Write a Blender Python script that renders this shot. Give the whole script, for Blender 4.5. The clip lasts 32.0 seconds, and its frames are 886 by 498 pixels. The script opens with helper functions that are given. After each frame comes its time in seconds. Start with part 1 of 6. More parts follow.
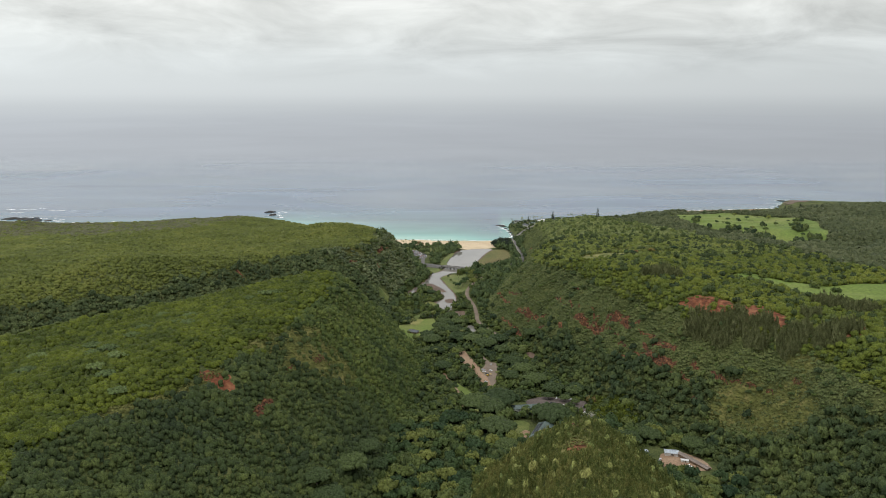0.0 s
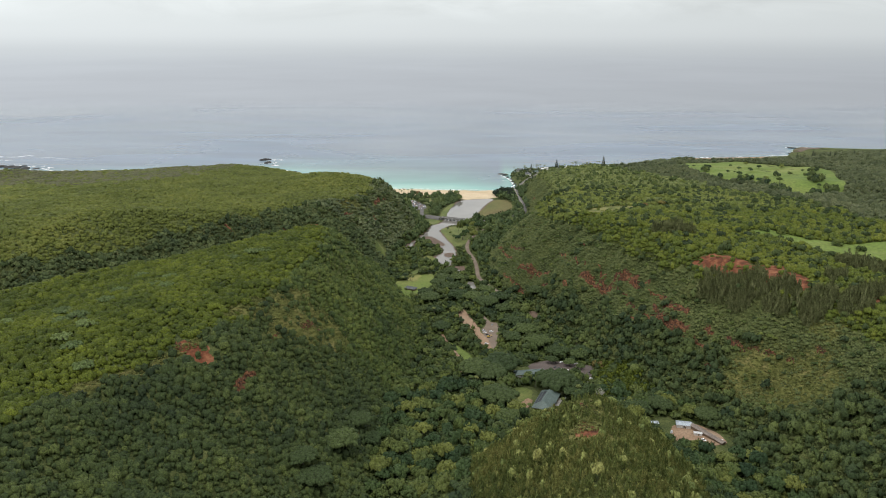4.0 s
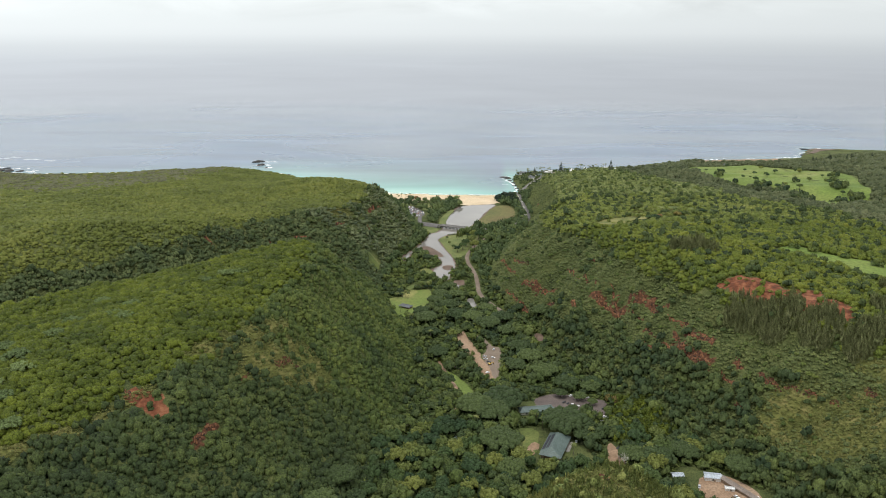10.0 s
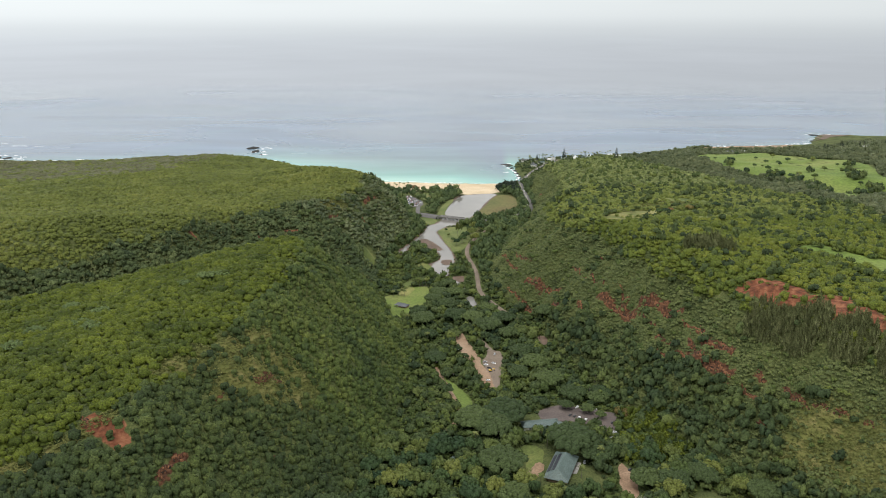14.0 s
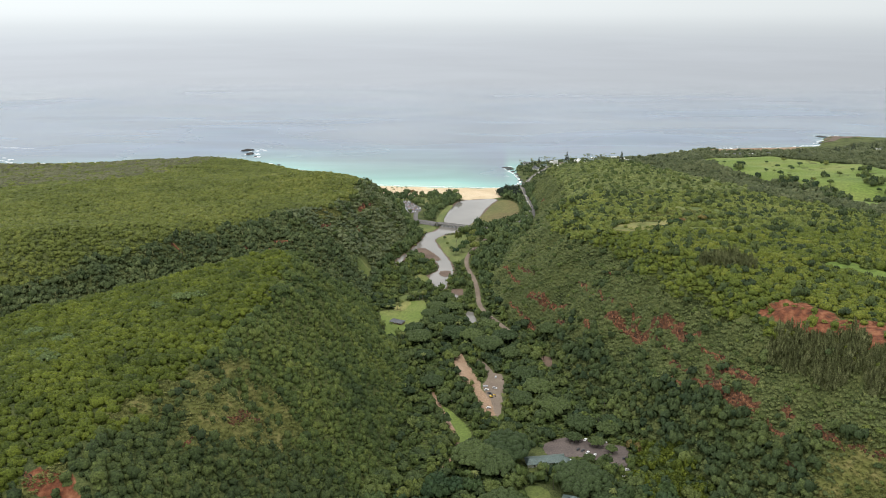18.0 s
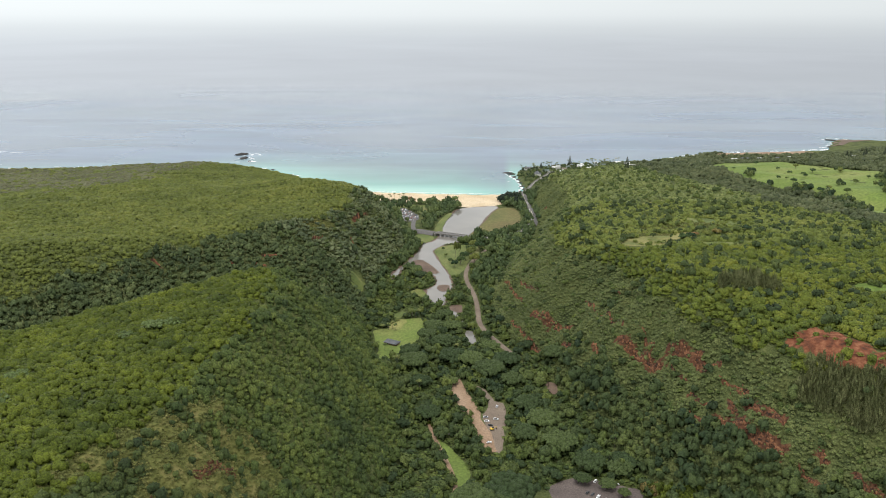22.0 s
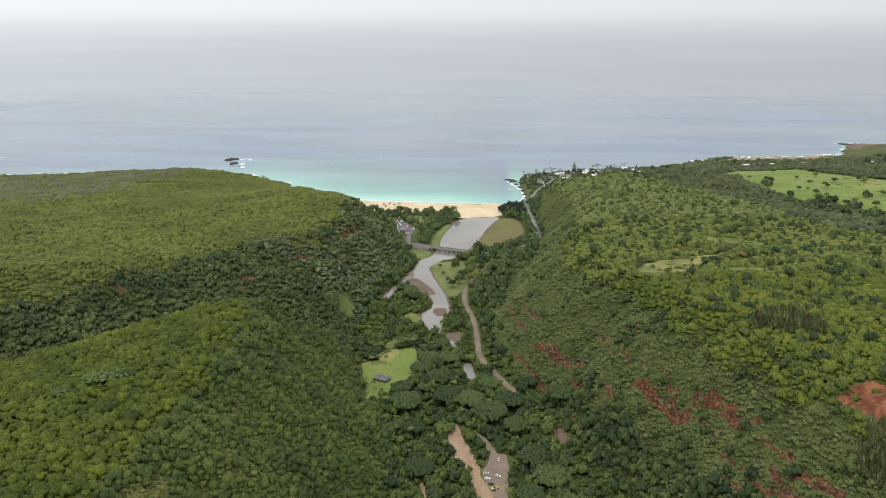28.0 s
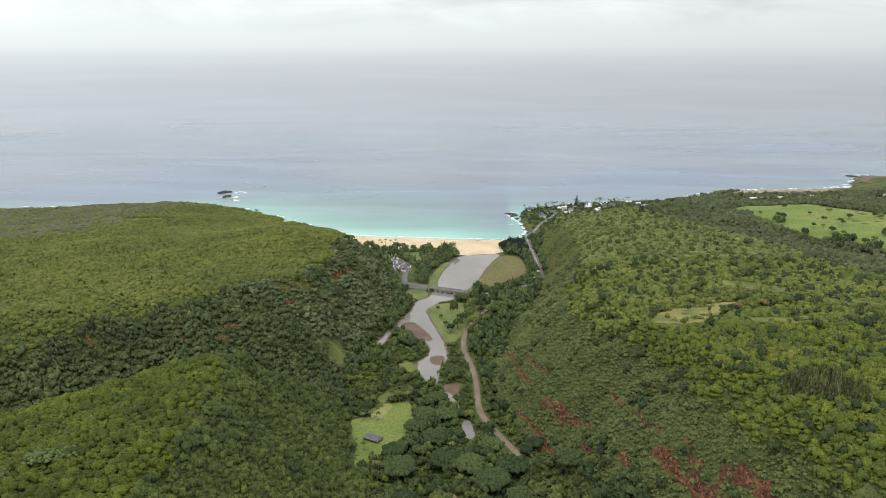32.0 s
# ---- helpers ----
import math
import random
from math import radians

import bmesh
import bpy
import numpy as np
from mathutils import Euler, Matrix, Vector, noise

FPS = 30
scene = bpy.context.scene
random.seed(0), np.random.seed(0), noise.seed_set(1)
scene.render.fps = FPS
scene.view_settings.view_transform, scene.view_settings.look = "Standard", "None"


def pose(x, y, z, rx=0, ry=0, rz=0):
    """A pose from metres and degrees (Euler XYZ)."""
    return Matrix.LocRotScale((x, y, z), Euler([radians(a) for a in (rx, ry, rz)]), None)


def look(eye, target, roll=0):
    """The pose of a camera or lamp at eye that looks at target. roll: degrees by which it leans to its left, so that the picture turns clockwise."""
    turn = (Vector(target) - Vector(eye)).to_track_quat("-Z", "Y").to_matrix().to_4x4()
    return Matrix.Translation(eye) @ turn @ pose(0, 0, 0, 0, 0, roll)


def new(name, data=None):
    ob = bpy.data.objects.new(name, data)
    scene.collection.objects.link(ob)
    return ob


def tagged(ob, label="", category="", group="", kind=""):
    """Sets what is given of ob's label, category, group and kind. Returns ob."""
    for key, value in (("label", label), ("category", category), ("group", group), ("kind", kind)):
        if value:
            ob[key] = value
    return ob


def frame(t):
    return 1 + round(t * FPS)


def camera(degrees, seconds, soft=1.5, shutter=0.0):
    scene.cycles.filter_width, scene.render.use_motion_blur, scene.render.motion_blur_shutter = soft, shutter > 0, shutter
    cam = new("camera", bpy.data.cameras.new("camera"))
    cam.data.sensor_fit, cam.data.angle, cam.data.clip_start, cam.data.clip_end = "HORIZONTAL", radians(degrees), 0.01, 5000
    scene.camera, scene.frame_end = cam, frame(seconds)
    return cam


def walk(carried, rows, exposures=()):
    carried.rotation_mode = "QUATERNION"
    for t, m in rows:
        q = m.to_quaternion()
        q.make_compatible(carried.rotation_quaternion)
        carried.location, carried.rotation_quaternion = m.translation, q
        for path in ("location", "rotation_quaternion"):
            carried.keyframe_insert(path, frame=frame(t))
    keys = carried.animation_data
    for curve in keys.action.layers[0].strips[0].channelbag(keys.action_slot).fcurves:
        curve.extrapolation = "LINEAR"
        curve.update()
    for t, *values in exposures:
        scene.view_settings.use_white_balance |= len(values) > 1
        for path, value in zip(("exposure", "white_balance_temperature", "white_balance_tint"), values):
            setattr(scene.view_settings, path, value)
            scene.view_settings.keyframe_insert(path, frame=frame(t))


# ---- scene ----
cam = camera(62.1, 32.0, soft=0.95)


def drone(t):
    """The drone's place at t seconds: a level line at an almost constant speed."""
    return (-0.47 + 0.14 * t - 0.0049 * t * t, -1.51 + 13.963 * t - 0.01948 * t * t + 0.000638 * t ** 3,
            343.96 - 0.0683 * t + 0.00498 * t * t)


# seconds and the downward tilt of the lens in degrees
TILT = ((0, 11.42), (1.5, 11.41), (3.0, 11.40), (3.2, 11.42), (3.3, 11.47), (3.4, 11.75), (3.5, 12.65), (3.6, 13.55), (3.8, 14.95),
        (4.1, 15.85), (4.6, 16.1), (5.5, 16.1), (6.0, 16.08), (9.0, 15.93), (11.0, 15.8), (12.9, 15.9), (13.0, 15.93), (13.1, 16.5),
        (13.2, 16.8), (13.75, 16.82), (13.9, 17.1), (14.5, 17.15), (17.0, 17.24), (19.0, 17.19), (21.0, 17.19), (23.0, 17.16),
        (25.0, 17.15), (28.0, 17.25), (30.0, 17.4), (31.6, 17.4), (31.7, 17.38), (31.8, 17.1), (31.9, 16.36), (32.0, 15.07))
walk(cam, [(t, pose(*drone(t), 90 - p, 0, 3.1 + 0.028 * t - 0.0005 * t * t)) for t, p in TILT],
     ((0, -0.24), (3.2, -0.24), (5, 0.1), (13, 0.1), (18, 0.17), (22, 0.16), (28, 0.1), (32, 0.1)))

# ---- world and sun: a bright overcast day over the sea ----
world = bpy.data.worlds.new("overcast")
scene.world = world
world.use_nodes = True
wn, wl = world.node_tree.nodes, world.node_tree.links
wn.clear()


def wnode(kind, **values):
    n = wn.new(kind)
    for k, v in values.items():
        n.inputs[k].default_value = v
    return n


def wmath(op, a, b=0.0, c=0.0):
    n = wn.new("ShaderNodeMath")
    n.operation = op
    for i, v in enumerate((a, b, c)):
        if isinstance(v, (int, float)):
            n.inputs[i].default_value = v
        else:
            wl.new(v, n.inputs[i])
    return n.outputs[0]


SUN_UP, SUN_TURN = radians(76), radians(200)
sky = wn.new("ShaderNodeTexSky")
sky.sky_type, sky.sun_disc, sky.sun_elevation, sky.sun_rotation = "NISHITA", False, SUN_UP, SUN_TURN
coord = wn.new("ShaderNodeTexCoord")
split = wn.new("ShaderNodeSeparateXYZ")
wl.new(coord.outputs["Generated"], split.inputs[0])
up = split.outputs["Z"]
# low cloud seen edge on: long level streaks that thin out upwards
flat = wn.new("ShaderNodeMapping")
flat.inputs["Scale"].default_value = (2.6, 2.6, 10)
wl.new(coord.outputs["Generated"], flat.inputs[0])
cloud = wnode("ShaderNodeTexNoise", Scale=2.0, Detail=8.0, Roughness=0.58, Distortion=0.6)
wl.new(flat.outputs[0], cloud.inputs["Vector"])
band = wn.new("ShaderNodeValToRGB")
band.color_ramp.elements[0].position, band.color_ramp.elements[0].color = 0.0, (0.36, 0.40, 0.43, 1)
band.color_ramp.elements[1].position, band.color_ramp.elements[1].color = 1.0, (0.92, 0.95, 1.0, 1)
# below 0.5 the ramp paints hazy far sea, paling towards the horizon
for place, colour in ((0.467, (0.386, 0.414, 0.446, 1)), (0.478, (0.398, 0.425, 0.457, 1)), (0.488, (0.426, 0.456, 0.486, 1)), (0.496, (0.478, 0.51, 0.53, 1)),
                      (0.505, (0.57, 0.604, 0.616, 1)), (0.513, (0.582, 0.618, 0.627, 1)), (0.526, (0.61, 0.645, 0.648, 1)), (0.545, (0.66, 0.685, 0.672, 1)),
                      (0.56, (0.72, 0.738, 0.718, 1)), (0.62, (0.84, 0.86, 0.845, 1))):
    e = band.color_ramp.elements.new(place)
    e.color = colour
wl.new(wmath("ADD", wmath("MULTIPLY", up, 0.5), 0.5), band.inputs[0])
lift = wn.new("ShaderNodeMapRange")
for k, v in (("From Min", 0.02), ("From Max", 0.075), ("To Min", 0.0), ("To Max", 1.0)):
    lift.inputs[k].default_value = v
wl.new(up, lift.inputs["Value"])
streak = wmath("MULTIPLY", wmath("SUBTRACT", cloud.outputs["Fac"], 0.5), wmath("MULTIPLY", lift.outputs[0], 1.15))
lane_map = wn.new("ShaderNodeMapping")
lane_map.inputs["Scale"].default_value = (3.0, 3.0, 60)
wl.new(coord.outputs["Generated"], lane_map.inputs[0])
lanes_w = wnode("ShaderNodeTexNoise", Scale=1.6, Detail=7.0, Roughness=0.6, Distortion=0.5)
wl.new(lane_map.outputs[0], lanes_w.inputs["Vector"])
sink = wn.new("ShaderNodeMapRange")
for k, v in (("From Min", 0.004), ("From Max", -0.03), ("To Min", 0.0), ("To Max", 0.17)):
    sink.inputs[k].default_value = v
wl.new(up, sink.inputs["Value"])
streak = wmath("ADD", streak, wmath("MULTIPLY", wmath("SUBTRACT", lanes_w.outputs["Fac"], 0.5), sink.outputs[0]))
gain = wmath("ADD", streak, wmath("MULTIPLY_ADD", split.outputs["X"], -0.2, 0.99))
tone = wn.new("ShaderNodeVectorMath")
tone.operation = "SCALE"
wl.new(band.outputs[0], tone.inputs[0])
wl.new(gain, tone.inputs["Scale"])
veil = wn.new("ShaderNodeBackground")
veil.inputs["Strength"].default_value = 1.36
wl.new(tone.outputs[0], veil.inputs["Color"])
blue = wn.new("ShaderNodeBackground")
blue.inputs["Strength"].default_value = 0.05
wl.new(sky.outputs[0], blue.inputs["Color"])
both = wn.new("ShaderNodeMixShader")
both.inputs[0].default_value = 0.96
wl.new(blue.outputs[0], both.inputs[1])
wl.new(veil.outputs[0], both.inputs[2])
out_w = wn.new("ShaderNodeOutputWorld")
wl.new(both.outputs[0], out_w.inputs["Surface"])

sun = new("sun", bpy.data.lights.new("sun", "SUN"))
sun.data.energy, sun.data.angle, sun.data.color = 1.3, radians(14), (1.0, 0.95, 0.86)
sun.matrix_world = look((800 * math.sin(SUN_TURN) * math.cos(SUN_UP), 800 * math.cos(SUN_TURN) * math.cos(SUN_UP), 800 * math.sin(SUN_UP)), (0, 0, 0))


# ---- materials ----
def material(name, colours, scale=1.0, rough=0.85, bump=0.3, fine=None, spec=0.3, metal=0.0, rand=0.0, source="noise", bump_size=0.3):
    """A surface whose colour wanders between the given colours: by noise in the ground plan, a mesh attribute, or object by object."""
    m = bpy.data.materials.new(name)
    m.use_nodes = True
    n, l = m.node_tree.nodes, m.node_tree.links
    p = n["Principled BSDF"]
    p.inputs["Roughness"].default_value, p.inputs["Metallic"].default_value = rough, metal
    p.inputs["Specular IOR Level"].default_value = spec
    geo = n.new("ShaderNodeNewGeometry")
    where = geo.outputs["Position"]
    big = n.new("ShaderNodeTexNoise")
    big.inputs["Scale"].default_value, big.inputs["Detail"].default_value = scale, 6.0
    l.new(where, big.inputs["Vector"])
    ramp = n.new("ShaderNodeValToRGB")
    el = ramp.color_ramp.elements
    while len(el) < len(colours):
        el.new(0.5)
    for i, c in enumerate(colours):
        el[i].position = (0.28 + 0.44 * i / max(1, len(colours) - 1)) if source == "noise" else i / max(1, len(colours) - 1)
        el[i].color = (*c, 1)
    if source == "noise":
        l.new(big.outputs["Fac"], ramp.inputs[0])
    else:
        if source == "tint":
            a = n.new("ShaderNodeAttribute")
            a.attribute_name = "tint"
            value = a.outputs["Fac"]
        else:
            value = n.new("ShaderNodeObjectInfo").outputs["Random"]
        mix = n.new("ShaderNodeMath")
        mix.operation = "MULTIPLY_ADD"
        mix.inputs[1].default_value = 0.45
        l.new(big.outputs["Fac"], mix.inputs[0])
        shift = n.new("ShaderNodeMath")
        shift.operation = "SUBTRACT"
        shift.inputs[1].default_value = 0.225
        if source == "tint":
            fleck = n.new("ShaderNodeMath")
            fleck.operation = "MULTIPLY_ADD"
            fleck.inputs[1].default_value = 0.2
            l.new(geo.outputs["Random Per Island"], fleck.inputs[0])
            less = n.new("ShaderNodeMath")
            less.operation = "SUBTRACT"
            less.inputs[1].default_value = 0.1
            l.new(value, less.inputs[0])
            l.new(less.outputs[0], fleck.inputs[2])
            value = fleck.outputs[0]
        l.new(value, shift.inputs[0])
        l.new(shift.outputs[0], mix.inputs[2])
        l.new(mix.outputs[0], ramp.inputs[0])
    grain = n.new("ShaderNodeTexNoise")
    grain.inputs["Scale"].default_value, grain.inputs["Detail"].default_value = fine or scale * 9, 5.0
    l.new(where, grain.inputs["Vector"])
    tone_m = n.new("ShaderNodeMapRange")
    for k, v in (("From Min", 0.3), ("From Max", 0.7), ("To Min", 0.72 - rand), ("To Max", 1.28 + rand)):
        tone_m.inputs[k].default_value = v
    l.new(grain.outputs["Fac"], tone_m.inputs["Value"])
    mul = n.new("ShaderNodeVectorMath")
    mul.operation = "SCALE"
    l.new(ramp.outputs[0], mul.inputs[0])
    l.new(tone_m.outputs[0], mul.inputs["Scale"])
    l.new(mul.outputs[0], p.inputs["Base Color"])
    if bump:
        b = n.new("ShaderNodeBump")
        b.inputs["Strength"].default_value, b.inputs["Distance"].default_value = bump, bump_size
        l.new(grain.outputs["Fac"], b.inputs["Height"])
        l.new(b.outputs[0], p.inputs["Normal"])
    return m


def foliage(name, *colours, source="tint", scale=0.02):
    return material(name, colours, scale=scale, rough=0.75, bump=1.0, fine=1.0, spec=0.18, rand=0.3, source=source, bump_size=0.6)


F_SPUR = foliage("scrub on the ridge tops", (0.03272, 0.04867, 0.007447), (0.06456, 0.08447, 0.009327), (0.1057, 0.1273, 0.01383))
F_SLOPE = foliage("scrub on the slopes", (0.02136, 0.03501, 0.01429), (0.04077, 0.05976, 0.01881), (0.07725, 0.09855, 0.02629))
F_FLANK = foliage("scrub on the brighter flanks", (0.02995, 0.04804, 0.01628), (0.0599, 0.08484, 0.02139), (0.1107, 0.1335, 0.03129))
F_FAR = foliage("scrub of the far headland", (0.06109, 0.07739, 0.01718), (0.0949, 0.1143, 0.02293), (0.138, 0.1491, 0.03202))
F_GREY = foliage("grey-green woods", (0.04019, 0.05264, 0.02364), (0.0689, 0.08422, 0.03637), (0.1072, 0.1187, 0.05637))
F_PLAT = foliage("scrub of the eastern plateau", (0.05243, 0.07423, 0.01268), (0.08804, 0.1112, 0.01606), (0.1346, 0.1478, 0.02081))
F_IRON = foliage("feathery ironwoods", (0.083, 0.0943, 0.0387), (0.131, 0.144, 0.0581), (0.184, 0.193, 0.088))
F_BANK = foliage("trees along the river", (0.034, 0.056, 0.022), (0.058, 0.084, 0.03), (0.098, 0.125, 0.04))
F_DARK = foliage("dark valley foliage", (0.01872, 0.0351, 0.0158), (0.04082, 0.06026, 0.0209), (0.093, 0.1163, 0.03162))
F_EAST = foliage("scrub of the eastern slope", (0.06535, 0.0838, 0.03069), (0.08604, 0.1064, 0.03486), (0.1125, 0.1273, 0.04178))
F_RIDGE = foliage("scrub of the seaward ridge", (0.07388, 0.09368, 0.03144), (0.117, 0.1413, 0.04421), (0.168, 0.1858, 0.05998))
F_CREST = foliage("olive trees of the ridge crest", (0.0678, 0.09021, 0.01968), (0.1057, 0.1306, 0.02677), (0.1582, 0.1692, 0.03879))
F_GULLY = foliage("dark scrub in the side gully", (0.03305, 0.04957, 0.02111), (0.0613, 0.08359, 0.03158), (0.1069, 0.1302, 0.0486))
F_CLIFF = foliage("grey-green scrub of the headland cliff", (0.05, 0.068, 0.036), (0.088, 0.11, 0.052), (0.138, 0.158, 0.074))
F_GRASS = foliage("tall pale grass and saplings", (0.06158, 0.07387, 0.02098), (0.1109, 0.1221, 0.03371), (0.1729, 0.1668, 0.05616))
F_TALL = foliage("tall grass and saplings on the spur", (0.07502, 0.1034, 0.03167), (0.1368, 0.1633, 0.04668), (0.2418, 0.2368, 0.07502))
F_SERE = foliage("greyish sere scrub", (0.062, 0.068, 0.035), (0.095, 0.098, 0.05), (0.135, 0.132, 0.072))
T_DARK = foliage("broad tree leaves", (0.0193, 0.03978, 0.01697), (0.04388, 0.07021, 0.02145), (0.1219, 0.1372, 0.03249), source="object", scale=0.05)
T_WIDE = foliage("umbrella tree leaves", (0.0307, 0.0493, 0.0177), (0.0456, 0.066, 0.0223), (0.0651, 0.0893, 0.0279), source="object", scale=0.06)
T_PALE = foliage("feathery pale leaves", (0.062, 0.09, 0.032), (0.085, 0.118, 0.04), (0.11, 0.145, 0.048), source="object", scale=0.06)
T_PINE = foliage("needles", (0.016, 0.026, 0.016), (0.026, 0.038, 0.022), (0.036, 0.05, 0.026), source="object", scale=0.06)
T_PALM = foliage("palm fronds", (0.05, 0.075, 0.02), (0.085, 0.11, 0.03), (0.13, 0.14, 0.045), source="object", scale=0.06)
T_RUST = foliage("rusty leaves", (0.10, 0.055, 0.025), (0.15, 0.09, 0.035), (0.16, 0.13, 0.04), source="object", scale=0.06)
T_RUST_STUFF = foliage("rusty bush leaves", (0.09, 0.06, 0.025), (0.13, 0.1, 0.035), (0.15, 0.13, 0.04))
BARK = material("bark", ((0.10, 0.085, 0.07), (0.19, 0.165, 0.135)), 0.4, 0.9, 0.6)
DEADWOOD = material("bare grey wood", ((0.26, 0.24, 0.21), (0.4, 0.38, 0.34)), 0.4, 0.9, 0.4)
GREENSWARD = material("riverside grass", ((0.085, 0.112, 0.034), (0.122, 0.146, 0.044), (0.17, 0.17, 0.062)), 0.03, 0.9, 0.3, 0.5)
LAWN = material("mown grass", ((0.092, 0.132, 0.028), (0.128, 0.172, 0.037), (0.182, 0.195, 0.06)), 0.018, 0.9, 0.3, 0.5)
FAIR = material("fairway grass", ((0.092, 0.142, 0.026), (0.126, 0.174, 0.034), (0.172, 0.196, 0.055)), 0.012, 0.9, 0.3, 0.3)
MARSH = material("field grass turning brown", ((0.085, 0.1, 0.034), (0.13, 0.122, 0.045), (0.125, 0.08, 0.044)), 0.009, 0.95, 0.3, 0.25)
GLADEGRASS = material("rough glade grass", ((0.075, 0.1, 0.028), (0.11, 0.135, 0.036), (0.17, 0.17, 0.055)), 0.05, 0.95, 0.5, 0.6)
PALEGLADE = material("pale glade grass", ((0.1, 0.12, 0.034), (0.165, 0.165, 0.053), (0.24, 0.21, 0.08)), 0.05, 0.95, 0.5, 0.6)
DRY = material("dry grass", ((0.12, 0.145, 0.04), (0.21, 0.21, 0.068), (0.29, 0.255, 0.1)), 0.03, 0.95, 0.4, 0.5)
SAND = material("beach sand", ((0.44, 0.335, 0.21), (0.54, 0.43, 0.285), (0.62, 0.51, 0.36)), 0.02, 0.95, 0.2, 0.4)
DIRT = material("bare brown earth", ((0.19, 0.12, 0.075), (0.275, 0.185, 0.12), (0.33, 0.24, 0.165)), 0.05, 0.95, 0.4, 0.6)
RED = material("red lava outcrop", ((0.034, 0.022, 0.015), (0.125, 0.055, 0.03), (0.24, 0.112, 0.056)), 0.35, 0.95, 0.8, 1.6, source="tint")
MUDDY = material("river mud", ((0.085, 0.056, 0.04), (0.145, 0.098, 0.07)), 0.06, 0.7, 0.3, 0.8)
ASPHALT = material("worn asphalt", ((0.1, 0.095, 0.092), (0.15, 0.142, 0.136)), 0.08, 0.9, 0.2, 1.2)
TRACK = material("pale lane paving", ((0.145, 0.112, 0.085), (0.215, 0.17, 0.13)), 0.07, 0.92, 0.2, 1.0)
REDLOT = material("reddish asphalt", ((0.085, 0.068, 0.062), (0.14, 0.112, 0.1)), 0.05, 0.92, 0.2, 0.8)
CONCRETE = material("grey concrete", ((0.2, 0.19, 0.175), (0.32, 0.31, 0.285)), 0.15, 0.85, 0.2, 1.5)
ROCK = material("black lava rock", ((0.02, 0.02, 0.02), (0.042, 0.04, 0.038), (0.085, 0.078, 0.07)), 0.12, 0.8, 0.8, 0.9)
FOAM = material("sea foam", ((0.72, 0.74, 0.75), (0.88, 0.89, 0.9)), 0.15, 0.8, 0.3, 0.8)
SOLAR = material("solar cells", ((0.012, 0.014, 0.02), (0.022, 0.025, 0.034)), 0.4, 0.45, 0.05, 2.0, spec=0.25)
ROOF_G = material("green metal roof", ((0.07, 0.098, 0.09), (0.112, 0.15, 0.136)), 0.15, 0.55, 0.15, 1.2, spec=0.4)
ROOF_S = material("grey shingle roof", ((0.085, 0.09, 0.1), (0.15, 0.155, 0.165)), 0.2, 0.8, 0.3, 1.5)
ROOF_W = material("pale sheet roof", ((0.5, 0.5, 0.49), (0.68, 0.68, 0.67)), 0.15, 0.6, 0.1, 1.0)
ROOF_B = material("weathered brown roof", ((0.16, 0.13, 0.11), (0.24, 0.2, 0.17)), 0.2, 0.85, 0.3, 1.3)
TARP = material("blue-grey sheet roof", ((0.3, 0.34, 0.38), (0.42, 0.46, 0.5)), 0.2, 0.6, 0.1, 1.0)
WALLP = material("pale painted wall", ((0.58, 0.56, 0.52), (0.72, 0.7, 0.66)), 0.2, 0.8, 0.1, 1.0)
WOODW = material("stained timber wall", ((0.16, 0.11, 0.075), (0.26, 0.19, 0.13)), 0.3, 0.85, 0.2, 1.5)
GLASS = material("dark window glass", ((0.02, 0.024, 0.028), (0.035, 0.04, 0.045)), 0.3, 0.12, 0.0, 1.0, spec=0.6)
TYRE = material("tyre rubber", ((0.02, 0.02, 0.02), (0.035, 0.035, 0.035)), 1.0, 0.9, 0.0, 2.0)
PAINT_LINE = material("road paint", ((0.55, 0.5, 0.3), (0.7, 0.66, 0.5)), 0.2, 0.8, 0.0, 1.0)
CAR_PAINT = [material("car paint " + n, (a, b), 0.5, 0.35, 0.0, 1.0, spec=0.5) for n, a, b in (
    ("white", (0.74, 0.75, 0.76), (0.8, 0.8, 0.8)), ("silver", (0.42, 0.43, 0.45), (0.5, 0.5, 0.52)), ("black", (0.02, 0.02, 0.022), (0.03, 0.03, 0.03)),
    ("dark red", (0.22, 0.03, 0.03), (0.26, 0.04, 0.035)), ("yellow", (0.62, 0.4, 0.04), (0.68, 0.46, 0.06)), ("blue", (0.05, 0.1, 0.2), (0.07, 0.13, 0.24)))]


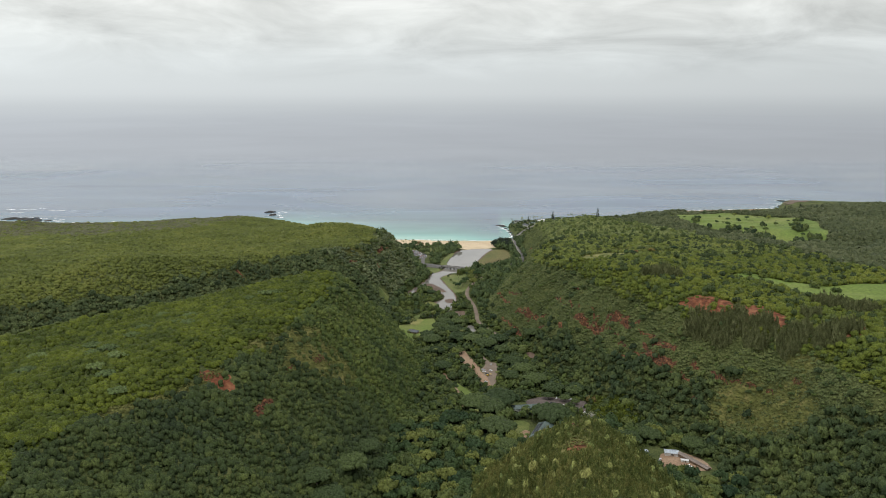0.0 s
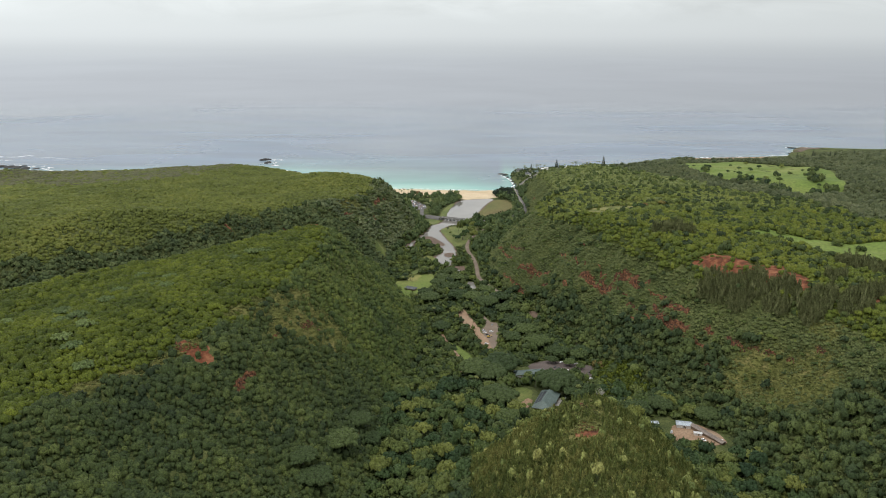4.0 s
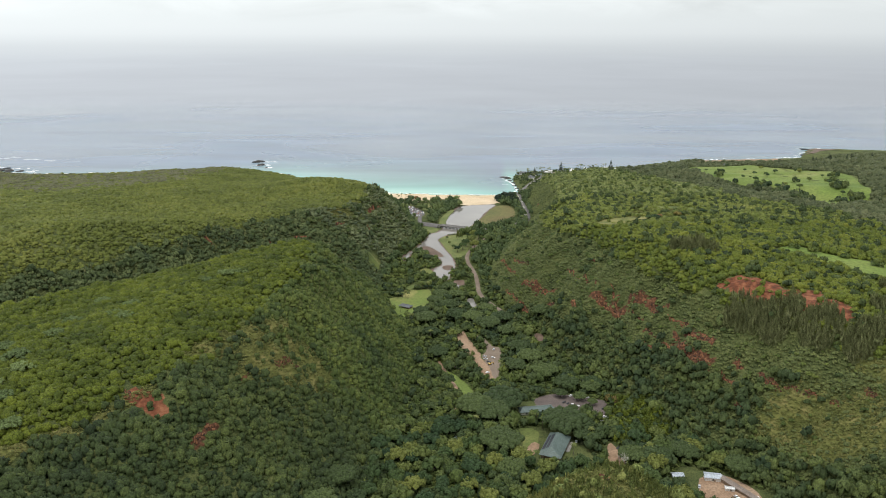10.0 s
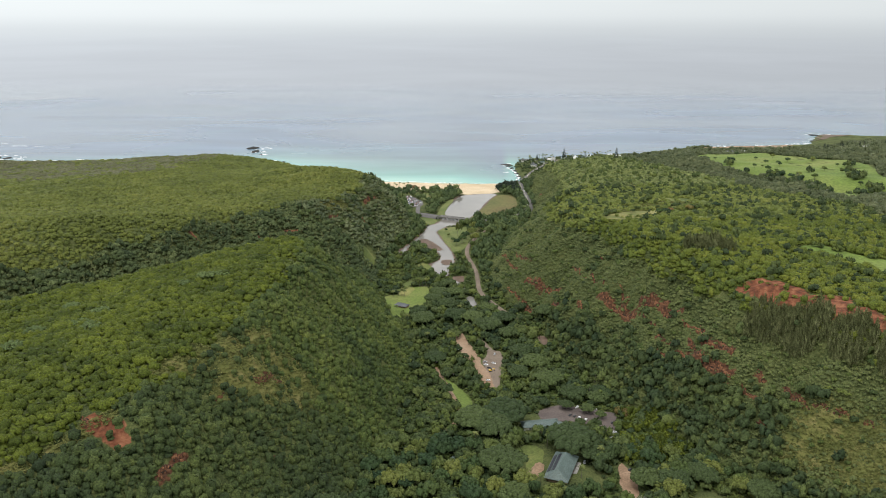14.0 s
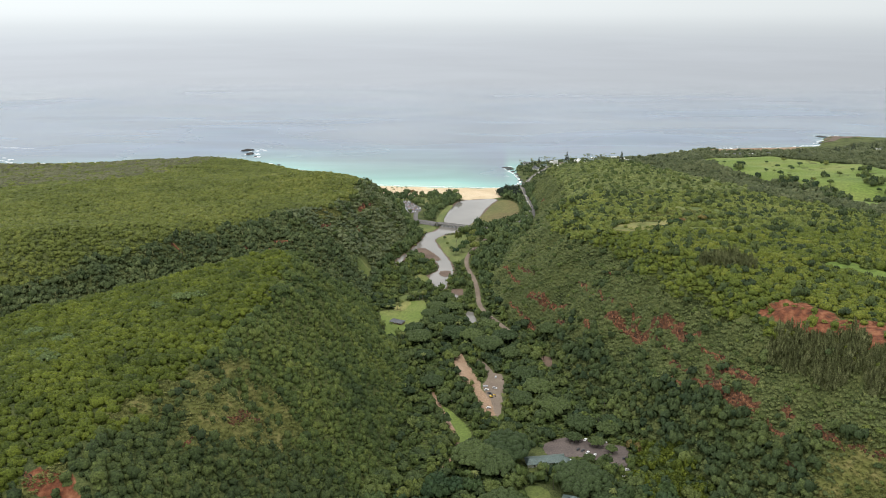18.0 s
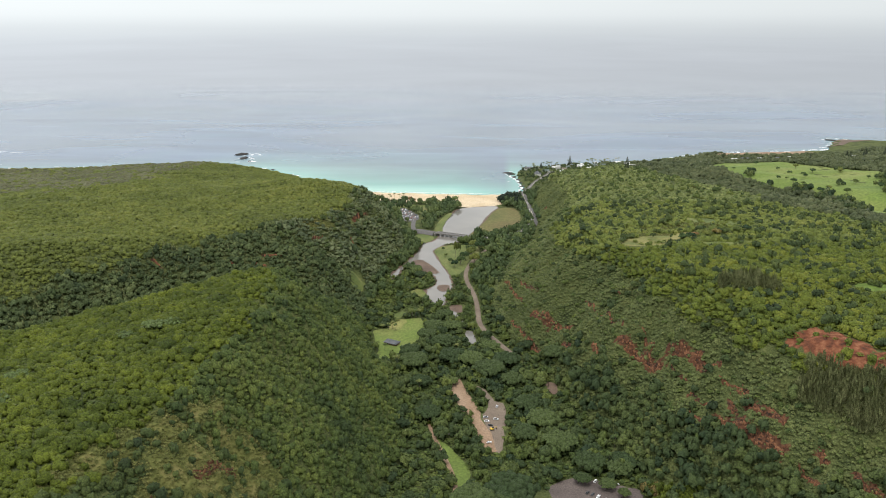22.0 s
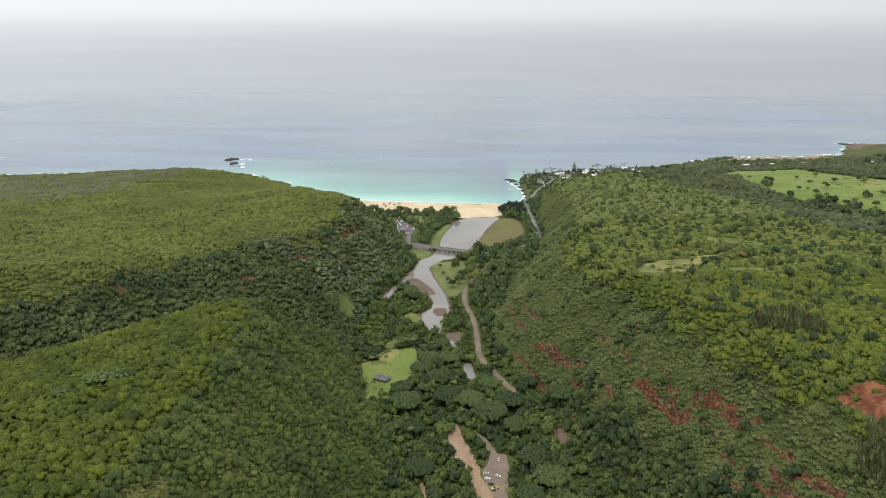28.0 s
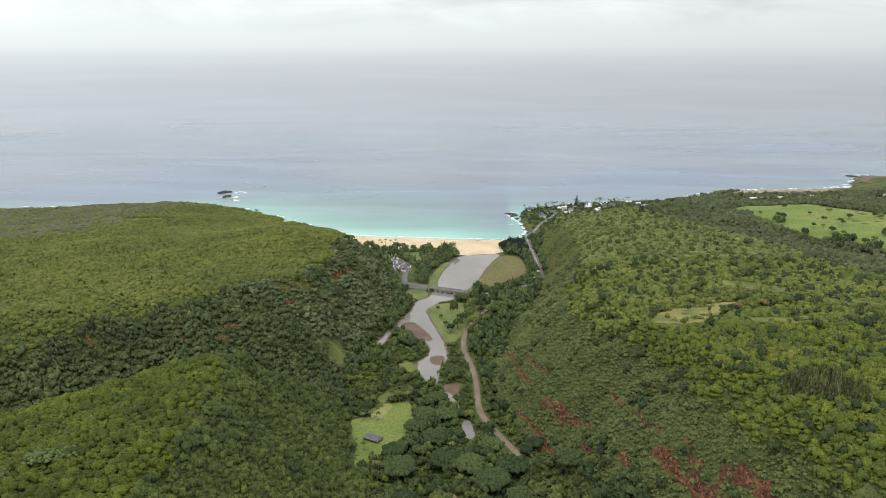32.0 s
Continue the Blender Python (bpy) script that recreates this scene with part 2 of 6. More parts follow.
def sea_material():
    m = bpy.data.materials.new("sea water")
    m.use_nodes = True
    n, l = m.node_tree.nodes, m.node_tree.links
    p = n["Principled BSDF"]
    p.inputs["Roughness"].default_value, p.inputs["IOR"].default_value = 0.16, 1.33
    p.inputs["Specular IOR Level"].default_value = 0.43
    a = n.new("ShaderNodeAttribute")
    a.attribute_name = "shallow"
    geo = n.new("ShaderNodeNewGeometry")
    patch = n.new("ShaderNodeTexNoise")
    patch.inputs["Scale"].default_value, patch.inputs["Detail"].default_value = 0.006, 5.0
    l.new(geo.outputs["Position"], patch.inputs["Vector"])
    mix = n.new("ShaderNodeMath")
    mix.operation = "MULTIPLY_ADD"
    mix.inputs[1].default_value = 0.16
    l.new(patch.outputs["Fac"], mix.inputs[0])
    low = n.new("ShaderNodeMath")
    low.operation = "SUBTRACT"
    low.inputs[1].default_value = 0.08
    l.new(a.outputs["Fac"], low.inputs[0])
    l.new(low.outputs[0], mix.inputs[2])
    ramp = n.new("ShaderNodeValToRGB")
    el = ramp.color_ramp.elements
    el[0].position, el[0].color = 0.0, (0.083, 0.118, 0.172, 1)
    el[1].position, el[1].color = 1.0, (0.255, 0.41, 0.345, 1)
    for place, colour in ((0.25, (0.105, 0.195, 0.2, 1)), (0.6, (0.13, 0.29, 0.26, 1))):
        e = el.new(place)
        e.color = colour
    l.new(mix.outputs[0], ramp.inputs[0])
    l.new(ramp.outputs[0], p.inputs["Base Color"])
    swell = n.new("ShaderNodeTexNoise")
    stretch = n.new("ShaderNodeMapping")
    stretch.inputs["Scale"].default_value = (0.35, 1.0, 1.0)
    l.new(geo.outputs["Position"], stretch.inputs[0])
    swell.inputs["Scale"].default_value, swell.inputs["Detail"].default_value = 0.05, 8.0
    l.new(stretch.outputs[0], swell.inputs["Vector"])
    b = n.new("ShaderNodeBump")
    b.inputs["Strength"].default_value, b.inputs["Distance"].default_value = 0.08, 1.2
    l.new(swell.outputs["Fac"], b.inputs["Height"])
    l.new(b.outputs[0], p.inputs["Normal"])
    # wind lanes and cloud-dark water: smoother and rougher, greyer and bluer, drawn out along the coast
    def lanes(scale, across, detail):
        wide, lane = n.new("ShaderNodeMapping"), n.new("ShaderNodeTexNoise")
        wide.inputs["Scale"].default_value, wide.inputs["Rotation"].default_value = (across, 1.0, 1.0), (0, 0, 0.3)
        l.new(geo.outputs["Position"], wide.inputs[0])
        lane.inputs["Scale"].default_value, lane.inputs["Detail"].default_value, lane.inputs["Distortion"].default_value = scale, detail, 0.8
        l.new(wide.outputs[0], lane.inputs["Vector"])
        return lane.outputs["Fac"]

    def spread(fac, low, high):
        r = n.new("ShaderNodeMapRange")
        for k, v in (("From Min", 0.32), ("From Max", 0.68), ("To Min", low), ("To Max", high)):
            r.inputs[k].default_value = v
        l.new(fac, r.inputs["Value"])
        return r.outputs[0]

    broad, thin_lanes = lanes(0.0016, 0.5, 4.0), lanes(0.007, 0.3, 5.0)
    l.new(spread(broad, 0.18, 0.3), p.inputs["Roughness"])
    for fac, low, high in ((broad, 0.95, 1.3), (thin_lanes, 0.88, 1.22)):
        shade = n.new("ShaderNodeVectorMath")
        shade.operation = "SCALE"
        l.new(p.inputs["Base Color"].links[0].from_socket, shade.inputs[0])
        l.new(spread(fac, low, high), shade.inputs["Scale"])
        l.new(shade.outputs[0], p.inputs["Base Color"])
    # haze imitated by alpha: far water fades into the world's band under the horizon
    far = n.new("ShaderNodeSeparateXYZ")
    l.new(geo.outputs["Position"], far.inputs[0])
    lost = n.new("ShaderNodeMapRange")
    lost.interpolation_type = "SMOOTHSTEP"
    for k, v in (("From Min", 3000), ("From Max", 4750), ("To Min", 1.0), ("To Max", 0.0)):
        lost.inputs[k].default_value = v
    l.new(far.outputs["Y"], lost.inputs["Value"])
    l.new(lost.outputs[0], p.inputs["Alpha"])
    roll = n.new("ShaderNodeBump")
    roll.inputs["Strength"].default_value, roll.inputs["Distance"].default_value = 0.22, 5.0
    l.new(thin_lanes, roll.inputs["Height"])
    l.new(roll.outputs[0], b.inputs["Normal"])
    return m


def still_water():
    m = bpy.data.materials.new("still river water")
    m.use_nodes = True
    n, l = m.node_tree.nodes, m.node_tree.links
    p = n["Principled BSDF"]
    p.inputs["Roughness"].default_value, p.inputs["IOR"].default_value = 0.06, 1.33
    geo, silt, tone_s = n.new("ShaderNodeNewGeometry"), n.new("ShaderNodeTexNoise"), n.new("ShaderNodeValToRGB")
    silt.inputs["Scale"].default_value, silt.inputs["Detail"].default_value = 0.011, 3.0
    l.new(geo.outputs["Position"], silt.inputs["Vector"])
    tone_s.color_ramp.elements[0].position, tone_s.color_ramp.elements[0].color = 0.3, (0.15, 0.142, 0.13, 1)
    tone_s.color_ramp.elements[1].position, tone_s.color_ramp.elements[1].color = 0.7, (0.21, 0.196, 0.178, 1)
    l.new(silt.outputs["Fac"], tone_s.inputs[0])
    l.new(tone_s.outputs[0], p.inputs["Base Color"])
    ripple, b = n.new("ShaderNodeTexNoise"), n.new("ShaderNodeBump")
    ripple.inputs["Scale"].default_value = 0.4
    l.new(geo.outputs["Position"], ripple.inputs["Vector"])
    b.inputs["Strength"].default_value, b.inputs["Distance"].default_value = 0.05, 0.1
    l.new(ripple.outputs["Fac"], b.inputs["Height"])
    l.new(b.outputs[0], p.inputs["Normal"])
    return m


def ground_material():
    """Undergrowth, with dry grass and red earth where the mesh's attributes say that it is bare."""
    m = bpy.data.materials.new("hillside ground")
    m.use_nodes = True
    n, l = m.node_tree.nodes, m.node_tree.links
    p = n["Principled BSDF"]
    p.inputs["Roughness"].default_value, p.inputs["Specular IOR Level"].default_value = 0.95, 0.15
    geo = n.new("ShaderNodeNewGeometry")

    def noise_node(scale, detail=6.0):
        k = n.new("ShaderNodeTexNoise")
        k.inputs["Scale"].default_value, k.inputs["Detail"].default_value = scale, detail
        l.new(geo.outputs["Position"], k.inputs["Vector"])
        return k.outputs["Fac"]

    def ramp_node(fac, *stops):
        r = n.new("ShaderNodeValToRGB")
        while len(r.color_ramp.elements) < len(stops):
            r.color_ramp.elements.new(0.5)
        for e, (s, c) in zip(r.color_ramp.elements, stops):
            e.position, e.color = s, (*c, 1)
        l.new(fac, r.inputs[0])
        return r.outputs[0]

    def over(base, top, name, sharp):
        a = n.new("ShaderNodeAttribute")
        a.attribute_name = name
        s = n.new("ShaderNodeMath")
        s.operation = "MULTIPLY_ADD"
        s.inputs[1].default_value, s.inputs[2].default_value = 1.5, -0.75
        l.new(noise_node(0.2, 8.0), s.inputs[0])
        t = n.new("ShaderNodeMath")
        t.operation = "ADD"
        l.new(a.outputs["Fac"], t.inputs[0])
        l.new(s.outputs[0], t.inputs[1])
        r = n.new("ShaderNodeMapRange")
        for k, v in (("From Min", 0.5 - sharp), ("From Max", 0.5 + sharp), ("To Min", 0.0), ("To Max", 1.0)):
            r.inputs[k].default_value = v
        l.new(t.outputs[0], r.inputs["Value"])
        x = n.new("ShaderNodeMix")
        x.data_type = "RGBA"
        l.new(r.outputs[0], x.inputs["Factor"])
        l.new(base, x.inputs[6])
        l.new(top, x.inputs[7])
        return x.outputs[2]

    patchy = n.new("ShaderNodeMath")
    patchy.operation = "MULTIPLY_ADD"
    patchy.inputs[1].default_value = 0.9
    lessen = n.new("ShaderNodeMath")
    lessen.operation = "SUBTRACT"
    lessen.inputs[1].default_value = 0.45
    l.new(noise_node(0.05), lessen.inputs[0])
    l.new(noise_node(0.9, 7.0), patchy.inputs[0])
    l.new(lessen.outputs[0], patchy.inputs[2])
    base = ramp_node(patchy.outputs[0], (0.25, (0.035, 0.046, 0.018)), (0.5, (0.078, 0.096, 0.033)), (0.78, (0.13, 0.14, 0.052)))
    grass = ramp_node(noise_node(0.09), (0.3, (0.1, 0.118, 0.034)), (0.52, (0.168, 0.17, 0.054)), (0.72, (0.235, 0.205, 0.084)))
    earth = ramp_node(noise_node(0.3), (0.28, (0.035, 0.02, 0.013)), (0.5, (0.1, 0.045, 0.025)), (0.72, (0.165, 0.085, 0.045)))
    clay = ramp_node(noise_node(0.2, 10.0), (0.3, (0.07, 0.034, 0.022)), (0.48, (0.165, 0.06, 0.032)), (0.66, (0.275, 0.122, 0.066)))
    colour = over(over(over(base, grass, "dry", 0.12), earth, "red", 0.07), clay, "clay", 0.1)
    l.new(colour, p.inputs["Base Color"])
    b = n.new("ShaderNodeBump")
    b.inputs["Strength"].default_value, b.inputs["Distance"].default_value = 1.0, 1.6
    l.new(noise_node(0.6), b.inputs["Height"])
    l.new(b.outputs[0], p.inputs["Normal"])
    return m


# ---- the lie of the land ----
def smin(a, b, k):
    h = np.clip(0.5 + 0.5 * (b - a) / k, 0, 1)
    return b + (a - b) * h - k * h * (1 - h)


def line_dist(x, y, pts):
    """Distance from (x, y) to a polyline of (x, y, z) and the line's height at the nearest place."""
    best = np.full(np.shape(x), 1e9)
    zed = np.zeros(np.shape(x))
    for (ax, ay, az), (bx, by, bz) in zip(pts, pts[1:]):
        dx, dy = bx - ax, by - ay
        s = np.clip(((x - ax) * dx + (y - ay) * dy) / (dx * dx + dy * dy), 0, 1)
        d = np.hypot(x - ax - s * dx, y - ay - s * dy)
        near = d < best
        best = np.where(near, d, best)
        zed = np.where(near, az + s * (bz - az), zed)
    return best, zed


def wobble(x, y, size, seed=0.0):
    """Smooth rolling variation between about -1 and 1."""
    u, v = x / size + seed, y / size - seed * 1.7
    return (np.sin(u * 2.1 + 1.3 * np.sin(v * 1.7 + seed)) * np.sin(v * 1.9 + 1.1 * np.sin(u * 1.3 + 2.0)) * 0.6
            + 0.4 * np.sin(u * 4.7 + 1.9 * np.sin(v * 3.1)) * np.sin(v * 5.3 + 0.7))


# the foot of the slopes on both sides of the valley, and the height of its floor, along y
FOOT_Y = (300, 450, 550, 660, 740, 830, 900, 960, 1025, 1055, 1100, 1160, 1230, 1314, 1400, 1490, 1560, 1650, 1790, 1900)
FOOT_W = (-60, -70, -80, -84, -76, -66, -74, -92, -120, -130, -138, -150, -150, -138, -122, -138, -162, -206, -310, -420)
FOOT_E = (190, 225, 230, 200, 150, 108, 84, 66, 54, 32, 16, 8, 8, 30, 56, 78, 92, 92, 96, 70)
FLOOR = (36, 33, 28, 22, 17, 9, 8, 8, 6, 5, 4, 3, 3, 3, 3, 3, 3, 3, 2, -3)
GULLY_W = ((-120, 1160, 4), (-165, 1130, 14), (-235, 1080, 30), (-300, 1020, 40), (-395, 915, 50), (-480, 800, 62), (-560, 680, 75), (-680, 480, 90), (-760, 300, 100))
RAVINE_E = ((330, 1960, 20), (360, 1760, 48), (420, 1560, 66), (500, 1400, 78), (640, 1240, 92))


def coast_y(x):
    """Where the land ends, along x."""
    return np.interp(x, (-2600, -1500, -1150, -950, -700, -560, -430, -330, -250, -120, 0, 40, 46, 50, 110, 200, 420, 600, 800, 950, 1050, 1300, 2600),
                     (2200, 2050, 2015, 2050, 2075, 2040, 1960, 1860, 1812, 1800, 1800, 1803, 1806, 2042, 2075, 2130, 2180, 2325, 2360, 2400, 2600, 2560, 2800))


def shore_gap(x, y):
    """How far inland a place lies; negative at sea. East of the river mouth the shore turns seawards."""
    gap = coast_y(x) - y
    side = x - np.interp(y, (1812, 1840, 1868, 1950, 2040), (66, 70, 82, 74, 48))
    return np.where((x > 40) & (y > 1812), np.minimum(gap, side), gap)


def land(x, y):
    """Height of the ground."""
    x, y = np.asarray(x, float), np.asarray(y, float)
    floor = np.interp(y, FOOT_Y, FLOOR)
    west, east = np.interp(y, FOOT_Y, FOOT_W), np.interp(y, FOOT_Y, FOOT_E)
    west = west + 7 * wobble(x, y, 55, 1.0)
    east = east + 7 * wobble(x, y, 50, 4.0)
    # plateaus
    spur = 130 - 0.03 * np.maximum(-260 - x, 0)
    far = 98 - 0.066 * (y - 1150) - 0.03 * np.maximum(y - 1450, 0) - 0.07 * np.maximum(-680 - x, 0) - 0.06 * np.maximum(y - 1480, 0) * np.clip((x + 640) / 220, 0, 1) + 17 * np.exp(-((x + 315) / 105) ** 2 - ((y - 1500) / 110) ** 2)
    far = np.maximum(far, 2.5 + 0.022 * np.maximum(2000 - y, 0))
    top_w = np.where(y < 1000, spur, spur + (np.minimum(far, spur) - spur) * np.clip((y - 1000) / 120, 0, 1))
    top_e = 128 - 0.075 * np.maximum(y - 950, 0) + 0.02 * (np.clip(x, 150, 500) - 250) + 0.04 * np.maximum(x - 500, 0)
    top_e = top_e - 0.07 * np.clip(y - 1850, 0, 400) * np.clip((x - 430) / 160, 0, 1) * np.clip((1000 - x) / 200, 0, 1) - 0.055 * np.maximum(y - 1800, 0) - 0.05 * np.clip(y - 1450, 0, 300) * np.clip((260 - x) / 150, 0, 1)
    top_e = np.maximum(top_e, 12)
    top = np.where(x < 0.5 * (west + east), top_w, top_e) + 3.5 * wobble(x, y, 120, 2.0) + 1.5 * wobble(x, y, 45, 7.0)
    rise = np.where(x < 0.5 * (west + east), np.interp(y, (420, 480, 540, 650, 800), (0.46, 0.54, 0.72, 1.06, 1.15)), np.interp(y, (600, 700, 800, 950, 1100, 1300), (0.82, 0.9, 1.0, 1.15, 1.1, 0.95)))
    out = np.maximum(np.maximum(west - x, x - east), 0)
    ribs = 1 + 0.16 * wobble(x * 0.6, y, 34, 3.0)
    z = smin(top, floor + out * rise * ribs, 24)
    z = np.where(out <= 0, np.minimum(z, floor), z)
    d, g = line_dist(x, y, GULLY_W)
    near_side = y < np.interp(x, [p[0] for p in GULLY_W[::-1]], [p[1] for p in GULLY_W[::-1]])
    # the ridge top falls away towards the side gully
    back = np.clip(1 - (d - 30) / 230, 0, 1) * np.interp(x, (-420, -220), (35, 20))
    z = np.where((x < 0) & near_side & (out > 0), z - np.minimum(back, np.maximum(z - g, 0) * 0.3), z)
    z = np.where(x < 0, smin(z, g + np.maximum(d - 8, 0) * np.where(near_side, 1.0, 0.66) * ribs, 18), z)
    d, g = line_dist(x, y, RAVINE_E)
    z = np.where(x > 0, smin(z, g + np.maximum(d - 8, 0) * 0.45, 20), z)
    # the spur under the drone
    d, g = line_dist(x, y, ((120, -200, 170), (88, 250, 150), (66, 436, 128), (72, 497, 119), (72, 515, 100), (70, 565, 42)))
    z = np.where(y < 620, np.maximum(z, g - (np.sqrt(d * d + 400) - 20) * 0.9), z)
    # the sea cliff and the flat headland with houses
    gap = shore_gap(x, y) + 5 * wobble(x, y, 30, 5.0)
    shore = np.where((x > -300) & (x < 75), 0.045 * np.minimum(gap, 90) + 0.55 * np.maximum(gap - 90, 0), np.interp(x, (-480, -350), (0.32, 0.55)) * gap)
    z = smin(z, 1.5 + shore, np.where((x > -300) & (x < 75), 2, 8))
    head = 9 + 0.02 * gap
    z = np.where((x > 70) & (gap < 260), smin(z, np.maximum(head, 9 + (gap - 130) * 0.45), 12), z)
    z = np.where(gap < 0, np.maximum(-12, gap * 0.12), z)
    return np.where((gap > 0) & (x > 90), smin(z, gap * 0.5 + 1, 3), z)


# open ground in the plan, each as its outline
RIVER = ((-48, 1675), (-10, 1685), (28, 1695), (8, 1640), (-3, 1590), (-11, 1543), (-22, 1505), (-34, 1474), (-48, 1440), (-66, 1431), (-80, 1405), (-82, 1391), (-74, 1362), (-61, 1317), (-50, 1276), (-43, 1238), (-49, 1215), (-51, 1190), (-50, 1167), (-58, 1164), (-65, 1171), (-74, 1200), (-78, 1219), (-67, 1238), (-65, 1256), (-72, 1284), (-88, 1302), (-102, 1326), (-111, 1328), (-121, 1300), (-122, 1281), (-127, 1261), (-133, 1271), (-129, 1294), (-116, 1331), (-106, 1379), (-101, 1410), (-101, 1431), (-97, 1435), (-82, 1449), (-75, 1488), (-76, 1548), (-71, 1584), (-63, 1632))
POOL_A = ((-43, 1144), (-37, 1145), (-33, 1139), (-29, 1124), (-24, 1112), (-30, 1107), (-36, 1117), (-40, 1128))
POOL_B = ((-22, 1083), (-16, 1085), (-12, 1080), (-10, 1066), (-8, 1054), (-14, 1043), (-18, 1054), (-20, 1066))
MUD_B = ((-46, 1166), (-36, 1168), (-28, 1170), (-26, 1152), (-28, 1141), (-39, 1142))
MUD_C = ((-66, 1236), (-58, 1241), (-48, 1242), (-45, 1225), (-50, 1216), (-60, 1215))
SANDY = ((-117, 1102), (-104, 1112), (-96, 1118), (-90, 1106), (-97, 1096), (-94, 1084), (-107, 1079))
STREAM = ((-56, 925), (-52, 923), (-48, 905), (-46, 888), (-37, 864), (-16, 851), (-2, 829), (-3, 826), (-18, 847), (-39, 861), (-49, 886), (-52, 904))
RIVERSIDE = ((-142, 1150), (-60, 1140), (-12, 1110), (-16, 1160), (-24, 1215), (-34, 1300), (-60, 1352), (-110, 1360), (-142, 1330))
LAWN_STRIP = ((-43, 858), (-37, 849), (-23, 829), (-13, 811), (-7, 789), (-13, 770), (-19, 776), (-20, 790), (-25, 806), (-34, 833))
PATH = ((-48, 880), (-44, 862), (-34, 830), (-24, 800), (-18, 774), (-21, 752), (-29, 734), (-31, 722))
MUD = ((-109, 1343), (-104, 1347), (-94, 1350), (-86, 1337), (-76, 1320), (-68, 1300), (-64, 1291), (-72, 1284), (-84, 1295), (-96, 1314), (-103, 1328))
MEADOW = ((-128, 1079), (-118, 1083), (-110, 1085), (-106, 1102), (-98, 1114), (-88, 1121), (-76, 1124), (-72, 1104), (-66, 1080), (-63, 1060), (-74, 1042), (-84, 1030), (-90, 1012), (-100, 1000), (-108, 990), (-114, 1004), (-113, 1030), (-122, 1048), (-124, 1064))
LAWN_RIVER = ((-82, 1394), (-74, 1414), (-62, 1424), (-34, 1430), (-8, 1430), (-9, 1400), (-12, 1376), (-25, 1351), (-27, 1315), (-36, 1286), (-47, 1278), (-58, 1313), (-71, 1360))
FIELD = ((28, 1688), (57, 1679), (64, 1610), (65, 1547), (34, 1509), (-9, 1495), (-32, 1473), (-10, 1543), (10, 1640))
STRIP_W = ((-61, 1635), (-69, 1584), (-74, 1548), (-73, 1488), (-87, 1490), (-88, 1553), (-72, 1631))
LAWN_BRIDGE = ((-123, 1467), (-107, 1499), (-79, 1464), (-97, 1434), (-113, 1449))
GOLF = ((445, 1800), (500, 1838), (562, 1868), (615, 1800), (655, 1740), (690, 1650), (700, 1549), (650, 1440), (640, 1370), (600, 1310), (520, 1216), (490, 1210), (481, 1252), (500, 1330), (535, 1400), (530, 1448), (506, 1483), (478, 1528), (462, 1600), (458, 1690))
FAIRWAY = ((307, 913), (336, 919), (368, 885), (404, 856), (446, 862), (520, 850), (500, 806), (408, 782), (369, 802), (358, 844), (333, 891))
GLADE = ((140, 1066), (150, 1082), (161, 1096), (181, 1113), (209, 1129), (243, 1137), (228, 1114), (213, 1099), (199, 1073), (167, 1054))
GLADE_UP = ((251, 1240), (275, 1222), (297, 1205), (318, 1180), (280, 1158), (246, 1142), (234, 1169), (240, 1206))
GLADE_E = ((213, 1072), (230, 1080), (248, 1086), (272, 1090), (294, 1091), (282, 1067), (260, 1058), (237, 1051))
PARK = ((-205, 1694), (-150, 1702), (-108, 1692), (-98, 1650), (-114, 1612), (-150, 1668), (-180, 1668))
BEACH = ((-330, 1795), (-300, 1822), (-230, 1826), (-150, 1822), (-45, 1822), (20, 1820), (60, 1822), (66, 1795), (46, 1750), (30, 1704), (-10, 1684), (-50, 1678), (-62, 1722), (-112, 1708), (-165, 1712), (-215, 1725), (-270, 1752))
DIRT_W = ((-28, 958), (-21, 957), (-16, 927), (-5, 897), (-2, 876), (9, 856), (12, 838), (11, 826), (3, 838), (-4, 861), (-6, 883), (-18, 900), (-27, 925))
DIRT_E = ((-9, 947), (0, 942), (7, 924), (13, 914), (22, 912), (20, 870), (17, 826), (11, 826), (9, 856), (2, 872), (-1, 890), (4, 900), (6, 912), (0, 930))
LOT_V = ((50, 778), (60, 786), (72, 794), (94, 787), (108, 782), (119, 778), (116, 760), (112, 742), (101, 740), (96, 752), (86, 757), (73, 760), (58, 756), (51, 762))
LOT_BEACH = ((-176, 1662), (-153, 1664), (-121, 1605), (-121, 1574), (-146, 1566), (-158, 1606))
DIRT_HALL = ((101, 640), (112, 642), (116, 664), (113, 682), (107, 694), (103, 676))
DIRT_LAWN = ((30, 664), (38, 661), (46, 672), (50, 684), (45, 690), (38, 678))
SHEDLOT = ((162, 638), (188, 647), (206, 619), (204, 604), (162, 602))
ROAD_VALLEY = ((6, 1418), (-16, 1360), (-28, 1307), (-26, 1261), (-13, 1206), (-8, 1156), (-7, 1116), (1, 1086), (14, 1057), (29, 1026), (40, 1004))
HWY_N = ((91, 1509), (85, 1627), (76, 1731), (74, 1789), (89, 1844), (106, 1895), (129, 1953), (156, 2015))
HWY_S = ((-126, 1588), (-123, 1503), (-107, 1498), (-80, 1483), (-50, 1470), (-21, 1462), (8, 1459), (37, 1474), (63, 1504))
RED_D = ((312, 690), (330, 700), (350, 694), (366, 700), (360, 682), (348, 668), (334, 674), (326, 670))
RED_L = ((-228, 550), (-227, 560), (-217, 558), (-208, 559), (-203, 553), (-198, 547), (-205, 541), (-214, 543), (-222, 544))
